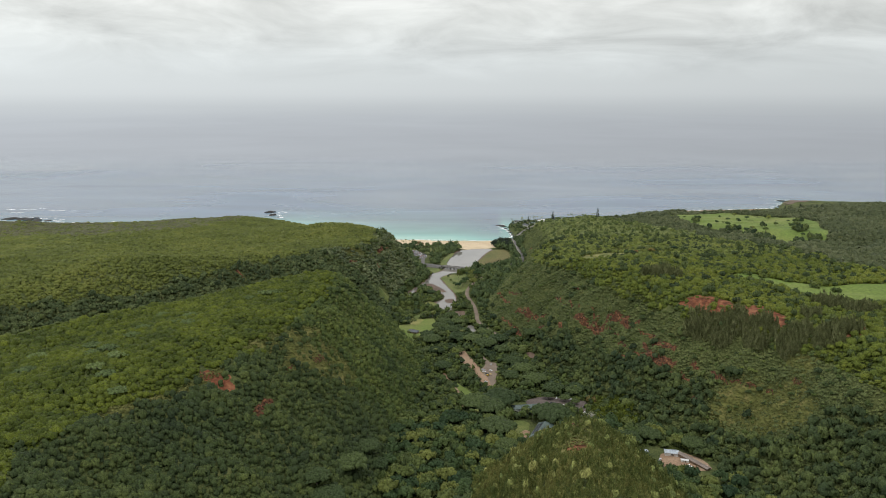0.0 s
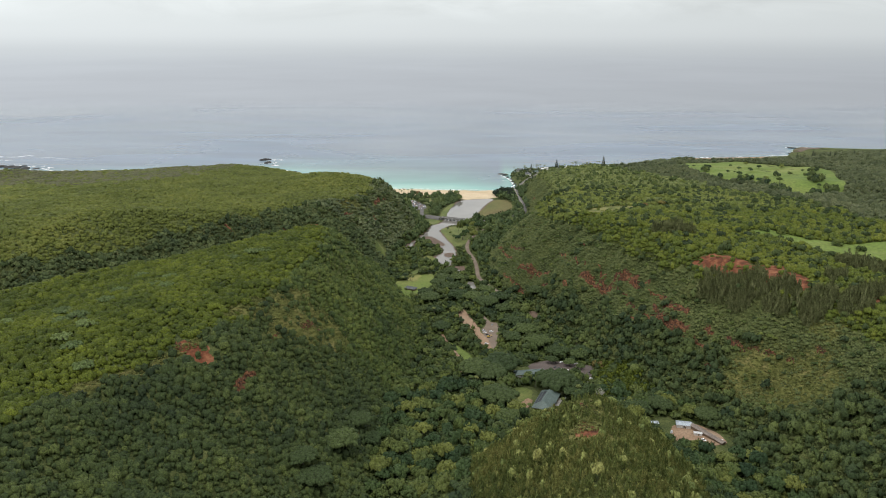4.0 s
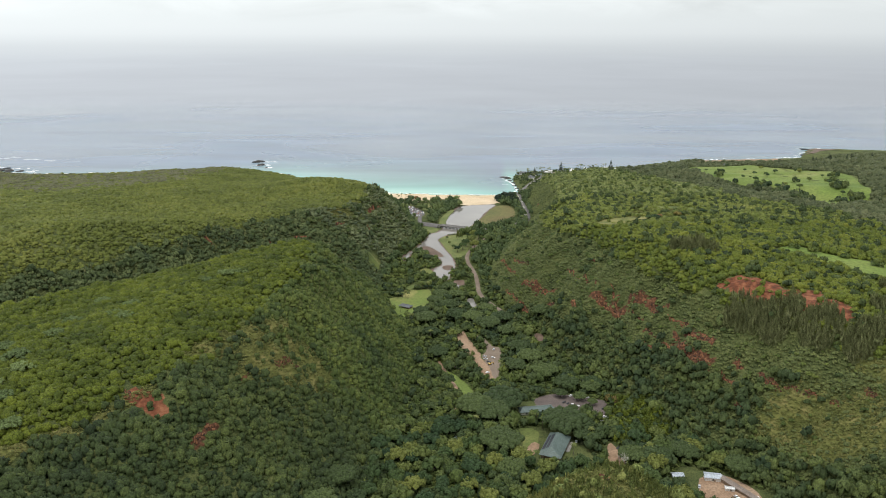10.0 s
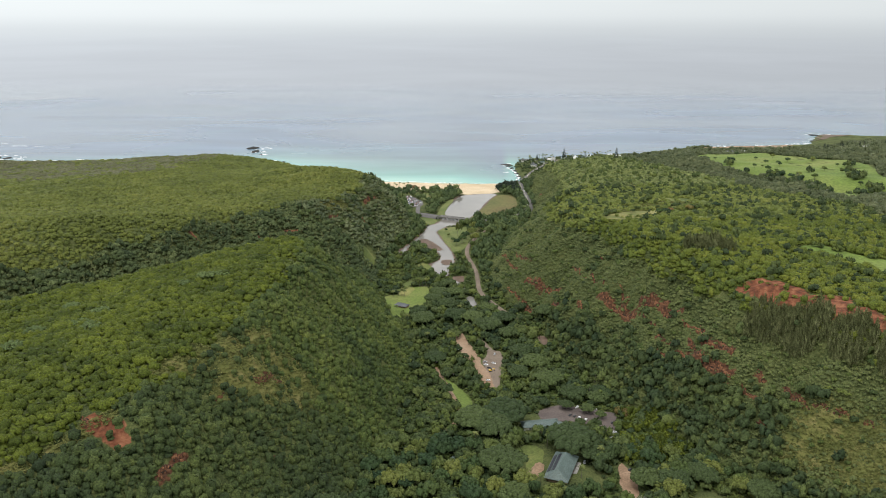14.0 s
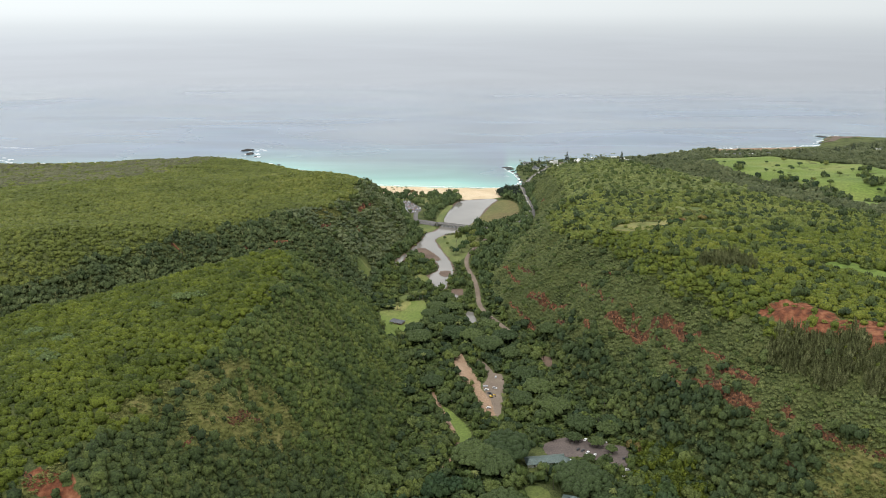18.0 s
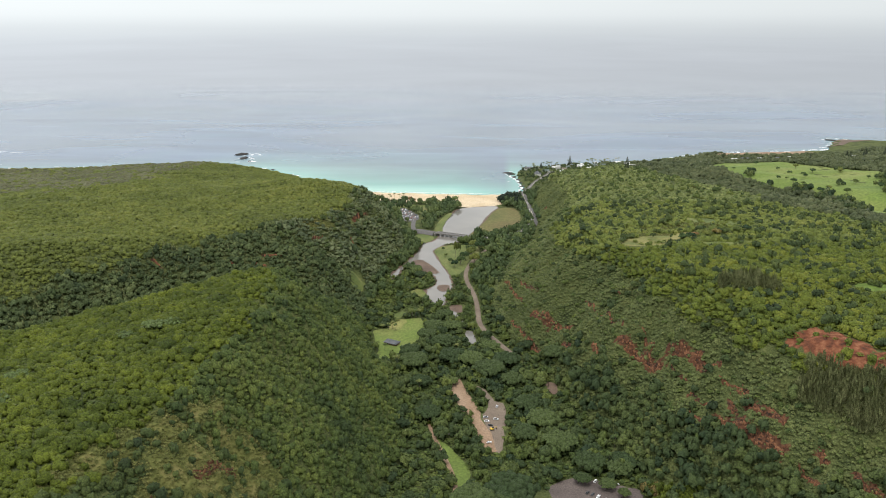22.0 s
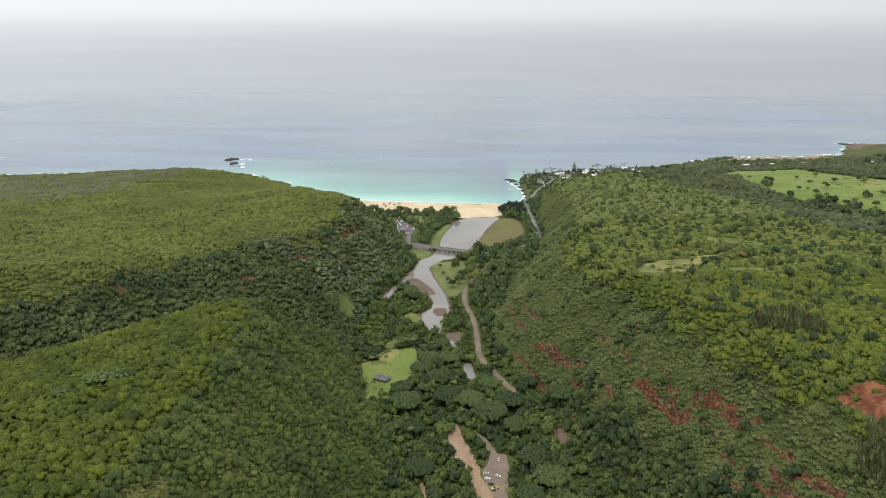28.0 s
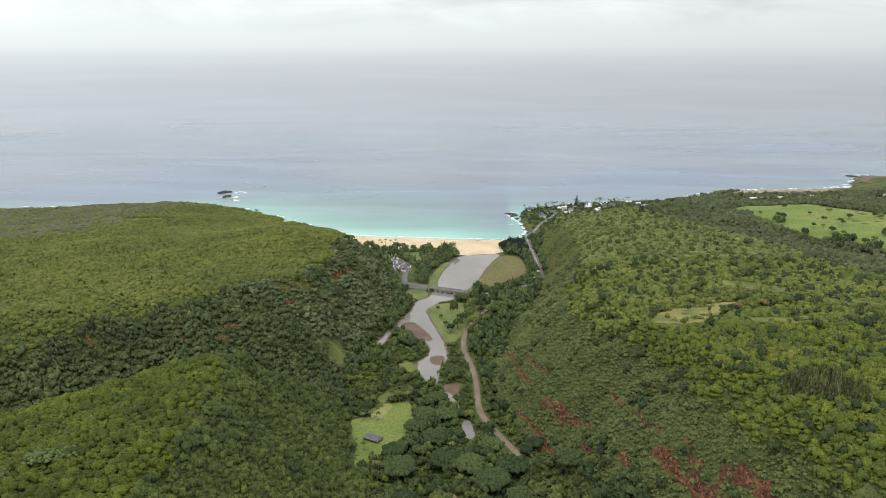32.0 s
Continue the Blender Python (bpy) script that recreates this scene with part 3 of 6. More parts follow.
DRY_E = ((231, 688), (256, 671), (279, 631), (282, 604), (262, 606), (235, 632), (230, 665))
RED_R = ((222, 817), (232, 826), (248, 830), (258, 822), (266, 808), (274, 796), (268, 786), (284, 786), (303, 781), (296, 766), (290, 754), (304, 750), (307, 732), (299, 713), (290, 716), (282, 733), (268, 741), (259, 764), (245, 781), (230, 800))
RED_S = ((54, 438), (57, 450), (62, 458), (68, 454), (70, 444), (67, 434), (60, 431))
GRASS_A = ((-177, 1204), (-169, 1222), (-156, 1212), (-159, 1184), (-170, 1184))
GRASS_B = ((-98, 1215), (-90, 1223), (-82, 1220), (-74, 1204), (-81, 1193), (-92, 1200))
GRASS_C = ((-112, 1131), (-99, 1146), (-92, 1130), (-103, 1115))

# bands of bare red rock along the slopes: two ends and a width
SCARS = (((24, 1201), (44, 1103), 2.4), ((42, 1163), (60, 1092), 2.4), ((30, 1090), (44, 1050), 2.4), ((54, 1070), (70, 1036), 5.5),
         ((70, 1041), (90, 1009), 3.1), ((47, 1043), (67, 997), 4), ((81, 1003), (86, 975), 3.1), ((105, 1027), (111, 989), 2),
         ((111, 989), (128, 939), 1.6), ((104, 956), (111, 926), 2.8), ((120, 931), (134, 910), 4.8), ((133, 912), (149, 876), 5.6),
         ((141, 925), (147, 900), 2), ((154, 886), (162, 872), 2.4), ((163, 875), (174, 857), 5.2), ((171, 858), (183, 835), 2.4),
         ((168, 861), (175, 841), 2.4), ((153, 871), (163, 841), 1.8), ((182, 830), (196, 800), 1.8), ((159, 832), (172, 819), 2.4),
         ((183, 809), (185, 798), 3.1), ((192, 793), (200, 781), 4.6), ((200, 779), (208, 765), 3.1), ((158, 820), (168, 800), 2.4),
         ((173, 802), (186, 778), 4.6), ((125, 1001), (134, 995), 1.3), ((176, 794), (188, 777), 4.5), ((185, 776), (202, 749), 7),
         ((202, 782), (207, 765), 3.1), ((184, 802), (188, 777), 2), ((231, 715), (235, 696), 3.1), ((235, 696), (239, 687), 2.4),
         ((208, 734), (215, 714), 2.8), ((218, 737), (222, 730), 3.1), ((253, 678), (262, 671), 2.4), ((287, 657), (288, 642), 2.8),
         ((210, 703), (217, 689), 2), ((240, 689), (253, 677), 1.3), ((268, 665), (271, 660), 1.6), ((156, 882), (158, 874), 1.6),
         ((192, 813), (197, 803), 1.6), ((-177, 534), (-175, 547), 4.8), ((-176, 550), (-172, 558), 3.8), ((-156, 644), (-147, 674), 3.8),
         ((-229, 554), (-221, 547), 2.9), ((-169, 620), (-173, 614), 2.4), ((-138, 595), (-133, 610), 1.9), ((-309, 1106), (-296, 1108), 2.9),
         ((-281, 1124), (-265, 1132), 3.4), ((-272, 1142), (-250, 1153), 2.9), ((-225, 1211), (-214, 1231), 2.9), ((-189, 1278), (-183, 1270), 2.9),
         ((-371, 1058), (-356, 1057), 2.2), ((70, 478), (64, 486), 4), ((84, 446), (80, 452), 3.1), ((110, 1632), (106, 1600), 4),
         ((-194, 1330), (-183, 1385), 3.8))
DRYS = (((255, 1469), (287, 1492), 8), ((272, 1352), (242, 1335), 9), ((239, 1493), (250, 1480), 6), ((-205, 622), (-183, 664), 8), ((-168, 640), (-148, 690), 16), ((-196, 636), (-176, 672), 11), ((-214, 560), (-236, 520), 4), ((-266, 478), (-240, 510), 6), ((-215, 590), (-200, 625), 5), ((-199, 618), (-184, 660), 6), ((-172, 688), (-166, 712), 4), ((-160, 652), (-142, 690), 20), ((-172, 622), (-152, 640), 9),
        ((236, 670), (272, 640), 22), ((250, 625), (275, 612), 14), ((290, 700), (300, 655), 8), ((70, 470), (60, 490), 16), ((85, 430), (60, 440), 14),
        ((150, 700), (128, 690), 9), ((-235, 1235), (-215, 1262), 10), ((228, 1330), (250, 1370), 14), ((-640, 1700), (-560, 1740), 22), ((190, 1150), (260, 1165), 14), ((214, 1318), (250, 1296), 9), ((205, 1590), (222, 1560), 6), ((232, 1360), (262, 1340), 7), ((178, 1420), (190, 1390), 6), ((150, 1110), (200, 1120), 9))


def inside(poly, x, y, grow=0.0):
    """Which points lie in the outline, or within grow metres of its edge."""
    x, y = np.asarray(x, float), np.asarray(y, float)
    hit = np.zeros(x.shape, bool)
    near = np.full(x.shape, 1e9)
    for (ax, ay), (bx, by) in zip(poly, poly[1:] + poly[:1]):
        cross = ((ay > y) != (by > y)) & (x < (bx - ax) * (y - ay) / ((by - ay) or 1e-9) + ax)
        hit ^= cross
        if grow:
            s = np.clip(((x - ax) * (bx - ax) + (y - ay) * (by - ay)) / ((bx - ax) ** 2 + (by - ay) ** 2 + 1e-9), 0, 1)
            near = np.minimum(near, np.hypot(x - ax - s * (bx - ax), y - ay - s * (by - ay)))
    return hit | (near < grow) if grow > 0 else (hit & (near > -grow) if grow else hit)


def near_line(line, x, y, width):
    return line_dist(x, y, [(*p[:2], 0) for p in line])[0] < width


def bare(x, y, bands):
    """1 in the middle of the nearest band, falling to 0 at its edge and below."""
    v = np.full(np.shape(x), -1.0)
    for a, b, w in bands:
        d = line_dist(x, y, ((*a, 0), (*b, 0)))[0]
        v = np.maximum(v, 1 - 0.6 * d / w)
    return v


# ---- mesh helpers ----
def mesh_from(name, verts, faces, mat, smooth=False, attributes=()):
    me = bpy.data.meshes.new(name)
    v, f = np.asarray(verts, np.float32), np.asarray(faces, np.int32)
    k = f.shape[1]
    me.vertices.add(len(v))
    me.vertices.foreach_set("co", v.ravel())
    me.loops.add(f.size)
    me.loops.foreach_set("vertex_index", f.ravel())
    me.polygons.add(len(f))
    me.polygons.foreach_set("loop_start", np.arange(0, f.size, k, dtype=np.int32))
    if smooth:
        me.polygons.foreach_set("use_smooth", np.ones(len(f), bool))
    me.update(calc_edges=True)
    for key, values in attributes:
        me.attributes.new(key, "FLOAT", "POINT").data.foreach_set("value", np.asarray(values, np.float32))
    me.materials.append(mat)
    return me


def bm_mesh(name, bm, mat, smooth=False):
    me = bpy.data.meshes.new(name)
    bmesh.ops.recalc_face_normals(bm, faces=bm.faces)
    bm.to_mesh(me)
    bm.free()
    if smooth:
        for p in me.polygons:
            p.use_smooth = True
    me.materials.append(mat)
    return me


def part(name, data, parent, m=None, label=""):
    """One mesh as a part of a thing."""
    ob = new(name, data)
    ob.parent = parent
    if m is not None:
        ob.matrix_basis = m
    return tagged(ob, label)


def thing(name, m, label, category, group="", kind=""):
    ob = new(name)
    ob.matrix_basis = m
    return tagged(ob, label, category, group, kind)


def box(bm, x0, x1, y0, y1, z0, z1):
    v = [bm.verts.new(c) for c in ((x0, y0, z0), (x1, y0, z0), (x1, y1, z0), (x0, y1, z0), (x0, y0, z1), (x1, y0, z1), (x1, y1, z1), (x0, y1, z1))]
    for f in ((0, 3, 2, 1), (4, 5, 6, 7), (0, 1, 5, 4), (1, 2, 6, 5), (2, 3, 7, 6), (3, 0, 4, 7)):
        bm.faces.new([v[i] for i in f])
    return v


def block(name, mat, *boxes, bevel=0.0):
    bm = bmesh.new()
    for b in boxes:
        box(bm, *b)
    if bevel:
        bmesh.ops.bevel(bm, geom=bm.edges[:], offset=bevel, segments=1, affect="EDGES")
    return bm_mesh(name, bm, mat)


def high(x, y):
    return float(land(np.array([x]), np.array([y]))[0])


def rounded(poly, times=2, jitter=0.0, seed=1):
    """The outline with its corners cut, and a little uneven."""
    rng = np.random.default_rng(seed)
    p = np.array(poly, float)
    for _ in range(times):
        q = np.roll(p, -1, 0)
        p = np.stack((p * 0.75 + q * 0.25, p * 0.25 + q * 0.75), 1).reshape(-1, 2)
    if jitter:
        p = p + rng.normal(0, jitter, p.shape)
    return p


def sheet(name, poly, mat, label, category, lift=0.3, level=None, cell=9.0, jitter=0.5, times=2, grow=0.0):
    """A piece of open ground that follows the land, or a level sheet of water."""
    p = rounded(poly, times, jitter, len(name))
    if grow:
        mid = p.mean(0)
        t = np.roll(p, -1, 0) - np.roll(p, 1, 0)
        nrm = np.stack((t[:, 1], -t[:, 0]), 1) / (np.linalg.norm(t, axis=1)[:, None] + 1e-6)
        area = np.sum(p[:, 0] * np.roll(p[:, 1], -1) - p[:, 1] * np.roll(p[:, 0], -1))
        p = p + nrm * grow * (1 if area > 0 else -1)
    bm = bmesh.new()
    bm.faces.new([bm.verts.new((x, y, 0)) for x, y in p])
    bmesh.ops.triangulate(bm, faces=bm.faces[:])
    if level is None:
        for _ in range(6):
            long = [e for e in bm.edges if e.calc_length() > cell]
            if not long:
                break
            bmesh.ops.subdivide_edges(bm, edges=long, cuts=1)
            bmesh.ops.triangulate(bm, faces=[f for f in bm.faces if len(f.verts) > 3])
    co = np.array([v.co[:] for v in bm.verts])
    z = land(co[:, 0], co[:, 1]) + lift if level is None else np.full(len(co), level)
    for v, h in zip(bm.verts, z):
        v.co.z = h
    bmesh.ops.recalc_face_normals(bm, faces=bm.faces)
    if sum(f.normal.z for f in bm.faces) < 0:
        bmesh.ops.reverse_faces(bm, faces=bm.faces)
    me = bpy.data.meshes.new(name)
    bm.to_mesh(me)
    bm.free()
    me.materials.append(mat)
    return tagged(new(name, me), label, category, kind="structure")


def smooth_line(line, step=6.0):
    p = np.array(line, float)
    for _ in range(2):
        a, b = p[:-1] * 0.75 + p[1:] * 0.25, p[:-1] * 0.25 + p[1:] * 0.75
        p = np.concatenate((p[:1], np.stack((a, b), 1).reshape(-1, 2), p[-1:]))
    d = np.concatenate(((0,), np.cumsum(np.linalg.norm(np.diff(p, axis=0), axis=1))))
    s = np.arange(0, d[-1], step)
    return np.stack((np.interp(s, d, p[:, 0]), np.interp(s, d, p[:, 1])), 1)


def road_heights(c, width, least):
    t = np.gradient(c, axis=0)
    n = np.stack((t[:, 1], -t[:, 0]), 1) / np.linalg.norm(t, axis=1)[:, None]
    z = np.max([land(*(c + n * o).T) for o in (-width / 2, 0, width / 2)], 0) * 0.5 + land(*c.T) * 0.5
    k = np.ones(9) / 9
    z = np.convolve(np.pad(z, 4, mode="edge"), k, "valid")
    return n, np.maximum(z, least)


def ribbon(name, line, width, mat, label, category, lift=0.45, least=0.0, skirt=2.5):
    c = smooth_line(line)
    n, z = road_heights(c, width, least)
    rows = []
    for o, dz in ((-width / 2 - skirt, -skirt), (-width / 2, 0), (width / 2, 0), (width / 2 + skirt, -skirt)):
        rows.append(np.column_stack((c + n * o, z + lift + dz)))
    v = np.concatenate(rows)
    k = len(c)
    f = [(r * k + i, (r + 1) * k + i, (r + 1) * k + i + 1, r * k + i + 1) for r in range(3) for i in range(k - 1)]
    me = mesh_from(name, v, f, mat)
    return tagged(new(name, me), label, category, kind="structure"), c, n, z + lift


# ---- ground and sea ----
gx = np.concatenate((np.arange(-3200, -420, 24), np.arange(-420, -280, 6.0), np.arange(-280, -120, 4.0), np.arange(-120, 0, 6.0), np.arange(0, 318, 4.0), np.arange(318, 460, 6.0), np.arange(460, 3200, 24)))
gy = np.concatenate((np.arange(-1500, 340, 40), np.arange(340, 640, 8.0), np.arange(640, 1100, 5.0), np.arange(1100, 1880, 8.0), np.arange(1880, 2900, 14)))
X, Y = np.meshgrid(gx, gy)
Z = land(X, Y)
nx, ny = len(gx), len(gy)
idx = np.arange(nx * ny).reshape(ny, nx)
quads = np.stack((idx[:-1, :-1], idx[:-1, 1:], idx[1:, 1:], idx[1:, :-1]), -1).reshape(-1, 4)
fx, fy = X.ravel(), Y.ravel()
red = bare(fx, fy, [(a, b, w * 0.8) for a, b, w in SCARS])
clay = np.full(fx.shape, -1.0)
for poly in (RED_R, RED_D, RED_L, RED_S):
    line = [(*p, 0) for p in poly + poly[:1]]
    deep = line_dist(fx, fy, line)[0]
    sharp = 3.5 if poly in (RED_L, RED_S) else 8
    clay = np.maximum(clay, np.clip(0.6 + np.where(inside(poly, fx, fy), deep, -deep) / sharp, -1, 1.3))
dry = bare(fx, fy, DRYS)
deep = line_dist(fx, fy, [(*p, 0) for p in DRY_E + DRY_E[:1]])[0]
dry = np.maximum(dry, np.clip(0.45 + np.where(inside(DRY_E, fx, fy), deep, -deep) / 28, -1, 0.75))
ground = tagged(new("ground", mesh_from("ground", np.stack((fx, fy, Z.ravel()), 1), quads, ground_material(), True, (("red", red), ("dry", dry), ("clay", clay)))),
                "green-brown hillside undergrowth with dry grass and red earth", "ground", kind="structure")

def ground_z(x, y):
    """The height of the ground sheet itself, between its grid points."""
    i = np.clip(np.searchsorted(gx, x) - 1, 0, nx - 2)
    j = np.clip(np.searchsorted(gy, y) - 1, 0, ny - 2)
    u, v = (x - gx[i]) / (gx[i + 1] - gx[i]), (y - gy[j]) / (gy[j + 1] - gy[j])
    return (Z[j, i] * (1 - u) + Z[j, i + 1] * u) * (1 - v) + (Z[j + 1, i] * (1 - u) + Z[j + 1, i + 1] * u) * v


sx = np.concatenate((np.arange(-9000, -1500, 500), np.arange(-1500, 1500, 20), np.arange(1500, 9000, 500), np.arange(9000, 9001, 500)))
sy = np.concatenate((np.arange(1700, 2700, 14), np.arange(2700, 9000, 350)))
SX, SY = np.meshgrid(sx, sy)
sid = np.arange(SX.size).reshape(SX.shape)
squads = np.stack((sid[:-1, :-1], sid[:-1, 1:], sid[1:, 1:], sid[1:, :-1]), -1).reshape(-1, 4)
off = -shore_gap(SX.ravel(), SY.ravel())
bay = np.clip(1 - np.maximum(np.abs(SX.ravel() + 190) - 110, 0) / np.where(SX.ravel() > -190, 260, 520), 0.06, 1)
shallow = np.exp(-np.maximum(off, 0) / (40 + 110 * bay)) * (0.15 + 0.85 * bay)
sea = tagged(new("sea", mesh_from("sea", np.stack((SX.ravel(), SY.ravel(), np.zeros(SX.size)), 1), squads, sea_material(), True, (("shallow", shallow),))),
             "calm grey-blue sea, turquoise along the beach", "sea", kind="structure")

WATER = still_water()
sheet("river_bank", RIVER, MUDDY, "brown mud bank along the river", "river bank", level=3.12, grow=3.5, jitter=1.2)
sheet("river", RIVER, WATER, "still grey river water reflecting the overcast sky", "river", level=3.3, jitter=0.8)
sheet("mud_bar", MUD, MUDDY, "bare brown mud bar in the river bend", "mud bar", level=3.5)
sheet("mud_bar", MUD_B, MUDDY, "small brown mud bar between pools", "mud bar", lift=0.25)
sheet("mud_bar", MUD_C, MUDDY, "small brown mud bar at the river bank", "mud bar", level=3.5)
sheet("sandy_ground", SANDY, DRY, "bare sandy ground round palms on the meadow", "bare ground", lift=0.42, jitter=1.0)
sheet("pool", STREAM, WATER, "narrow still stream between trees", "stream", lift=0.25, jitter=0.7)
sheet("pool", POOL_A, WATER, "small still pool under the trees", "pool", level=4.2)
sheet("pool", POOL_B, WATER, "small still pool beside the lane", "pool", level=5.2)
sheet("meadow", MEADOW, LAWN, "mown green meadow with a small hut", "meadow")
for patch in (GRASS_A, GRASS_B, GRASS_C):
    sheet("lawn", patch, GLADEGRASS, "small patch of open grass beside the river", "lawn", jitter=1.0)
sheet("lawn", LAWN_RIVER, GREENSWARD, "green lawn in the river bend", "lawn", jitter=0.8)
sheet("field", FIELD, MARSH, "flat field of green and browning grass beside the pond", "field", jitter=0.8)
sheet("lawn", STRIP_W, GREENSWARD, "narrow grass strip along the pond", "lawn", level=4.0)
sheet("lawn", LAWN_BRIDGE, GREENSWARD, "grass slope beside the bridge", "lawn")
sheet("golf_course", GOLF, FAIR, "bright green golf course on the plateau", "golf course", cell=25)
sheet("fairway", FAIRWAY, FAIR, "bright green fairway between scrub", "fairway", cell=14, lift=0.6)
sheet("glade", GLADE, PALEGLADE, "pale dry grass glade on the ridge", "glade", lift=0.3, jitter=2.2, times=2)
sheet("glade", GLADE_UP, GLADEGRASS, "green grass glade on the ridge", "glade", lift=0.3, jitter=2.0, times=2)
sheet("glade", GLADE_E, GLADEGRASS, "green grass glade below a row of trees", "glade", lift=0.3, jitter=2.0, times=2)
sheet("park_lawn", PARK, GREENSWARD, "green park lawn behind the beach", "lawn", jitter=1.0)
sheet("beach", BEACH, SAND, "broad pale golden sand beach", "beach", lift=0.35, jitter=1.5)
sheet("clearing", DIRT_W, DIRT, "bare brown earth clearing", "clearing", lift=0.3, times=1, grow=1.8, jitter=0.9)
sheet("clearing", DIRT_E, TRACK, "dusty grey-brown parking yard", "clearing", lift=0.35)
sheet("clearing", ((62, 958), (68, 957), (72, 946), (71, 934), (66, 929), (61, 940)), MUDDY, "bare red-brown earth under trees", "clearing", lift=0.35, jitter=0.9)
sheet("car_park", LOT_V, REDLOT, "reddish asphalt car park among trees", "car park", lift=0.35)
sheet("car_park", LOT_BEACH, ASPHALT, "grey asphalt beach car park", "car park", lift=0.35)
sheet("yard", SHEDLOT, DIRT, "brown dirt yard beside the sheds", "yard", lift=0.35)
sheet("lawn", LAWN_STRIP, LAWN, "narrow bright grass strip beside a lane", "lawn")
sheet("lawn", ((30, 712), (44, 716), (52, 702), (46, 682), (40, 668), (32, 671), (37, 690)), GLADEGRASS, "small worn lawn beside the green-roofed hall", "lawn")
sheet("dirt_track", DIRT_HALL, DIRT, "brown earth track between trees behind the hall", "track", lift=0.35, jitter=0.7)
sheet("bare_ground", DIRT_LAWN, DIRT, "bare brown earth beside the hall lawn", "bare ground", lift=0.42, jitter=0.6)
ribbon("valley_road", ROAD_VALLEY, 5.2, TRACK, "narrow pale valley road", "road", lift=0.5)
ribbon("highway", HWY_S[1:4], 9.0, ASPHALT, "grey two-lane coast highway", "road", least=7.2, skirt=4.0)
_, n_c, n_n, n_z = ribbon("highway", HWY_S[5:8] + ((66, 1512), (84, 1560)) + HWY_N[1:], 8.5, ASPHALT, "grey two-lane coast highway along the cliff", "road", least=7.2, skirt=4.0)
ribbon("park_road", ((-107, 1498), (-122, 1506), (-128, 1540), (-130, 1590)), 6.0, ASPHALT, "grey access road to the beach car park", "road", least=3.5)
for (c, n, z), nm in (((n_c, n_n, n_z), "centre_line"),):
    v = np.concatenate([np.column_stack((c + n * o, z + 0.03)) for o in (-0.18, 0.18)])
    k = len(c)
    tagged(new(nm, mesh_from(nm, v, [(i, k + i, k + i + 1, i + 1) for i in range(k - 1)], PAINT_LINE)), "faded yellow centre line on the highway", "road marking", kind="structure")
ribbon("garden_path", PATH, 3.2, DIRT, "narrow brown earth path along a grass strip", "path", lift=0.3, skirt=1.2)

# ---- vegetation shapes ----
PHI = (1 + 5 ** 0.5) / 2
ICO_V = np.array([(-1, PHI, 0), (1, PHI, 0), (-1, -PHI, 0), (1, -PHI, 0), (0, -1, PHI), (0, 1, PHI), (0, -1, -PHI), (0, 1, -PHI),
                  (PHI, 0, -1), (PHI, 0, 1), (-PHI, 0, -1), (-PHI, 0, 1)]) / math.hypot(1, PHI)
ICO_F = np.array([(0, 11, 5), (0, 5, 1), (0, 1, 7), (0, 7, 10), (0, 10, 11), (1, 5, 9), (5, 11, 4), (11, 10, 2), (10, 7, 6), (7, 1, 8),
                  (3, 9, 4), (3, 4, 2), (3, 2, 6), (3, 6, 8), (3, 8, 9), (4, 9, 5), (2, 4, 11), (6, 2, 10), (8, 6, 7), (9, 8, 1)])


def turn_matrix(rng):
    q = rng.normal(size=(3, 3))
    return np.linalg.qr(q)[0]


def clumps(rng, centres, sizes, flakes=0, flake=0.3, jag=0.17):
    """Ragged leaf clumps at the given places, with loose sprays of leaves standing off them."""
    vs, fs, k = [], [], 0
    for c, s in zip(centres, sizes):
        v = (ICO_V @ turn_matrix(rng)) * (1 + rng.normal(0, jag, (12, 1))) * s * (1, 1, 0.85) + c
        keep = [f for f in ICO_F if v[f].mean(0)[2] > c[2] - 0.18 * s]
        vs.append(v)
        fs.append(np.array(keep) + k)
        k += 12
    for _ in range(flakes):
        i = rng.integers(len(sizes))
        d = rng.normal(size=3)
        d[2] = abs(d[2])
        d /= np.linalg.norm(d)
        p = np.array(centres[i]) + d * sizes[i] * rng.uniform(0.82, 1.14)
        t = turn_matrix(rng) * flake * rng.uniform(0.6, 1.3)
        vs.append(np.array((p + t[0], p - t[0] * 0.5 + t[1] * 0.8, p - t[0] * 0.5 - t[1] * 0.8)))
        fs.append(np.array([(k, k + 1, k + 2)]))
        k += 3
    return np.concatenate(vs), np.concatenate(fs)


def dome(rng, n, flat=0.75, reach=0.68, size=(0.34, 0.5)):
    """Places of clumps spread over a low dome of radius 1 standing on z = 0."""
    pts, sizes = [], []
    for i in range(n):
        r = reach * math.sqrt((i + 0.35) / n)
        a = i * 2.399963 + rng.uniform(-0.4, 0.4)
        r *= rng.uniform(0.8, 1.12)
        pts.append((r * math.cos(a), r * math.sin(a), flat * (0.45 + 0.55 * math.sqrt(max(0, 1 - r * r))) * rng.uniform(0.78, 1.08)))
        sizes.append(rng.uniform(*size))
    return pts, sizes


def spire(rng, n, width=0.34):
    """Places of clumps up a tall narrow crown of height 1."""
    pts, sizes = [], []
    for i in range(n):
        h = (i + 0.5) / n
        a = i * 2.4
        w = width * (1 - 0.75 * h)
        pts.append((w * 0.6 * math.cos(a), w * 0.6 * math.sin(a), 0.12 + 0.85 * h))
        sizes.append(w * rng.uniform(0.55, 0.9) + 0.03)
    return pts, sizes


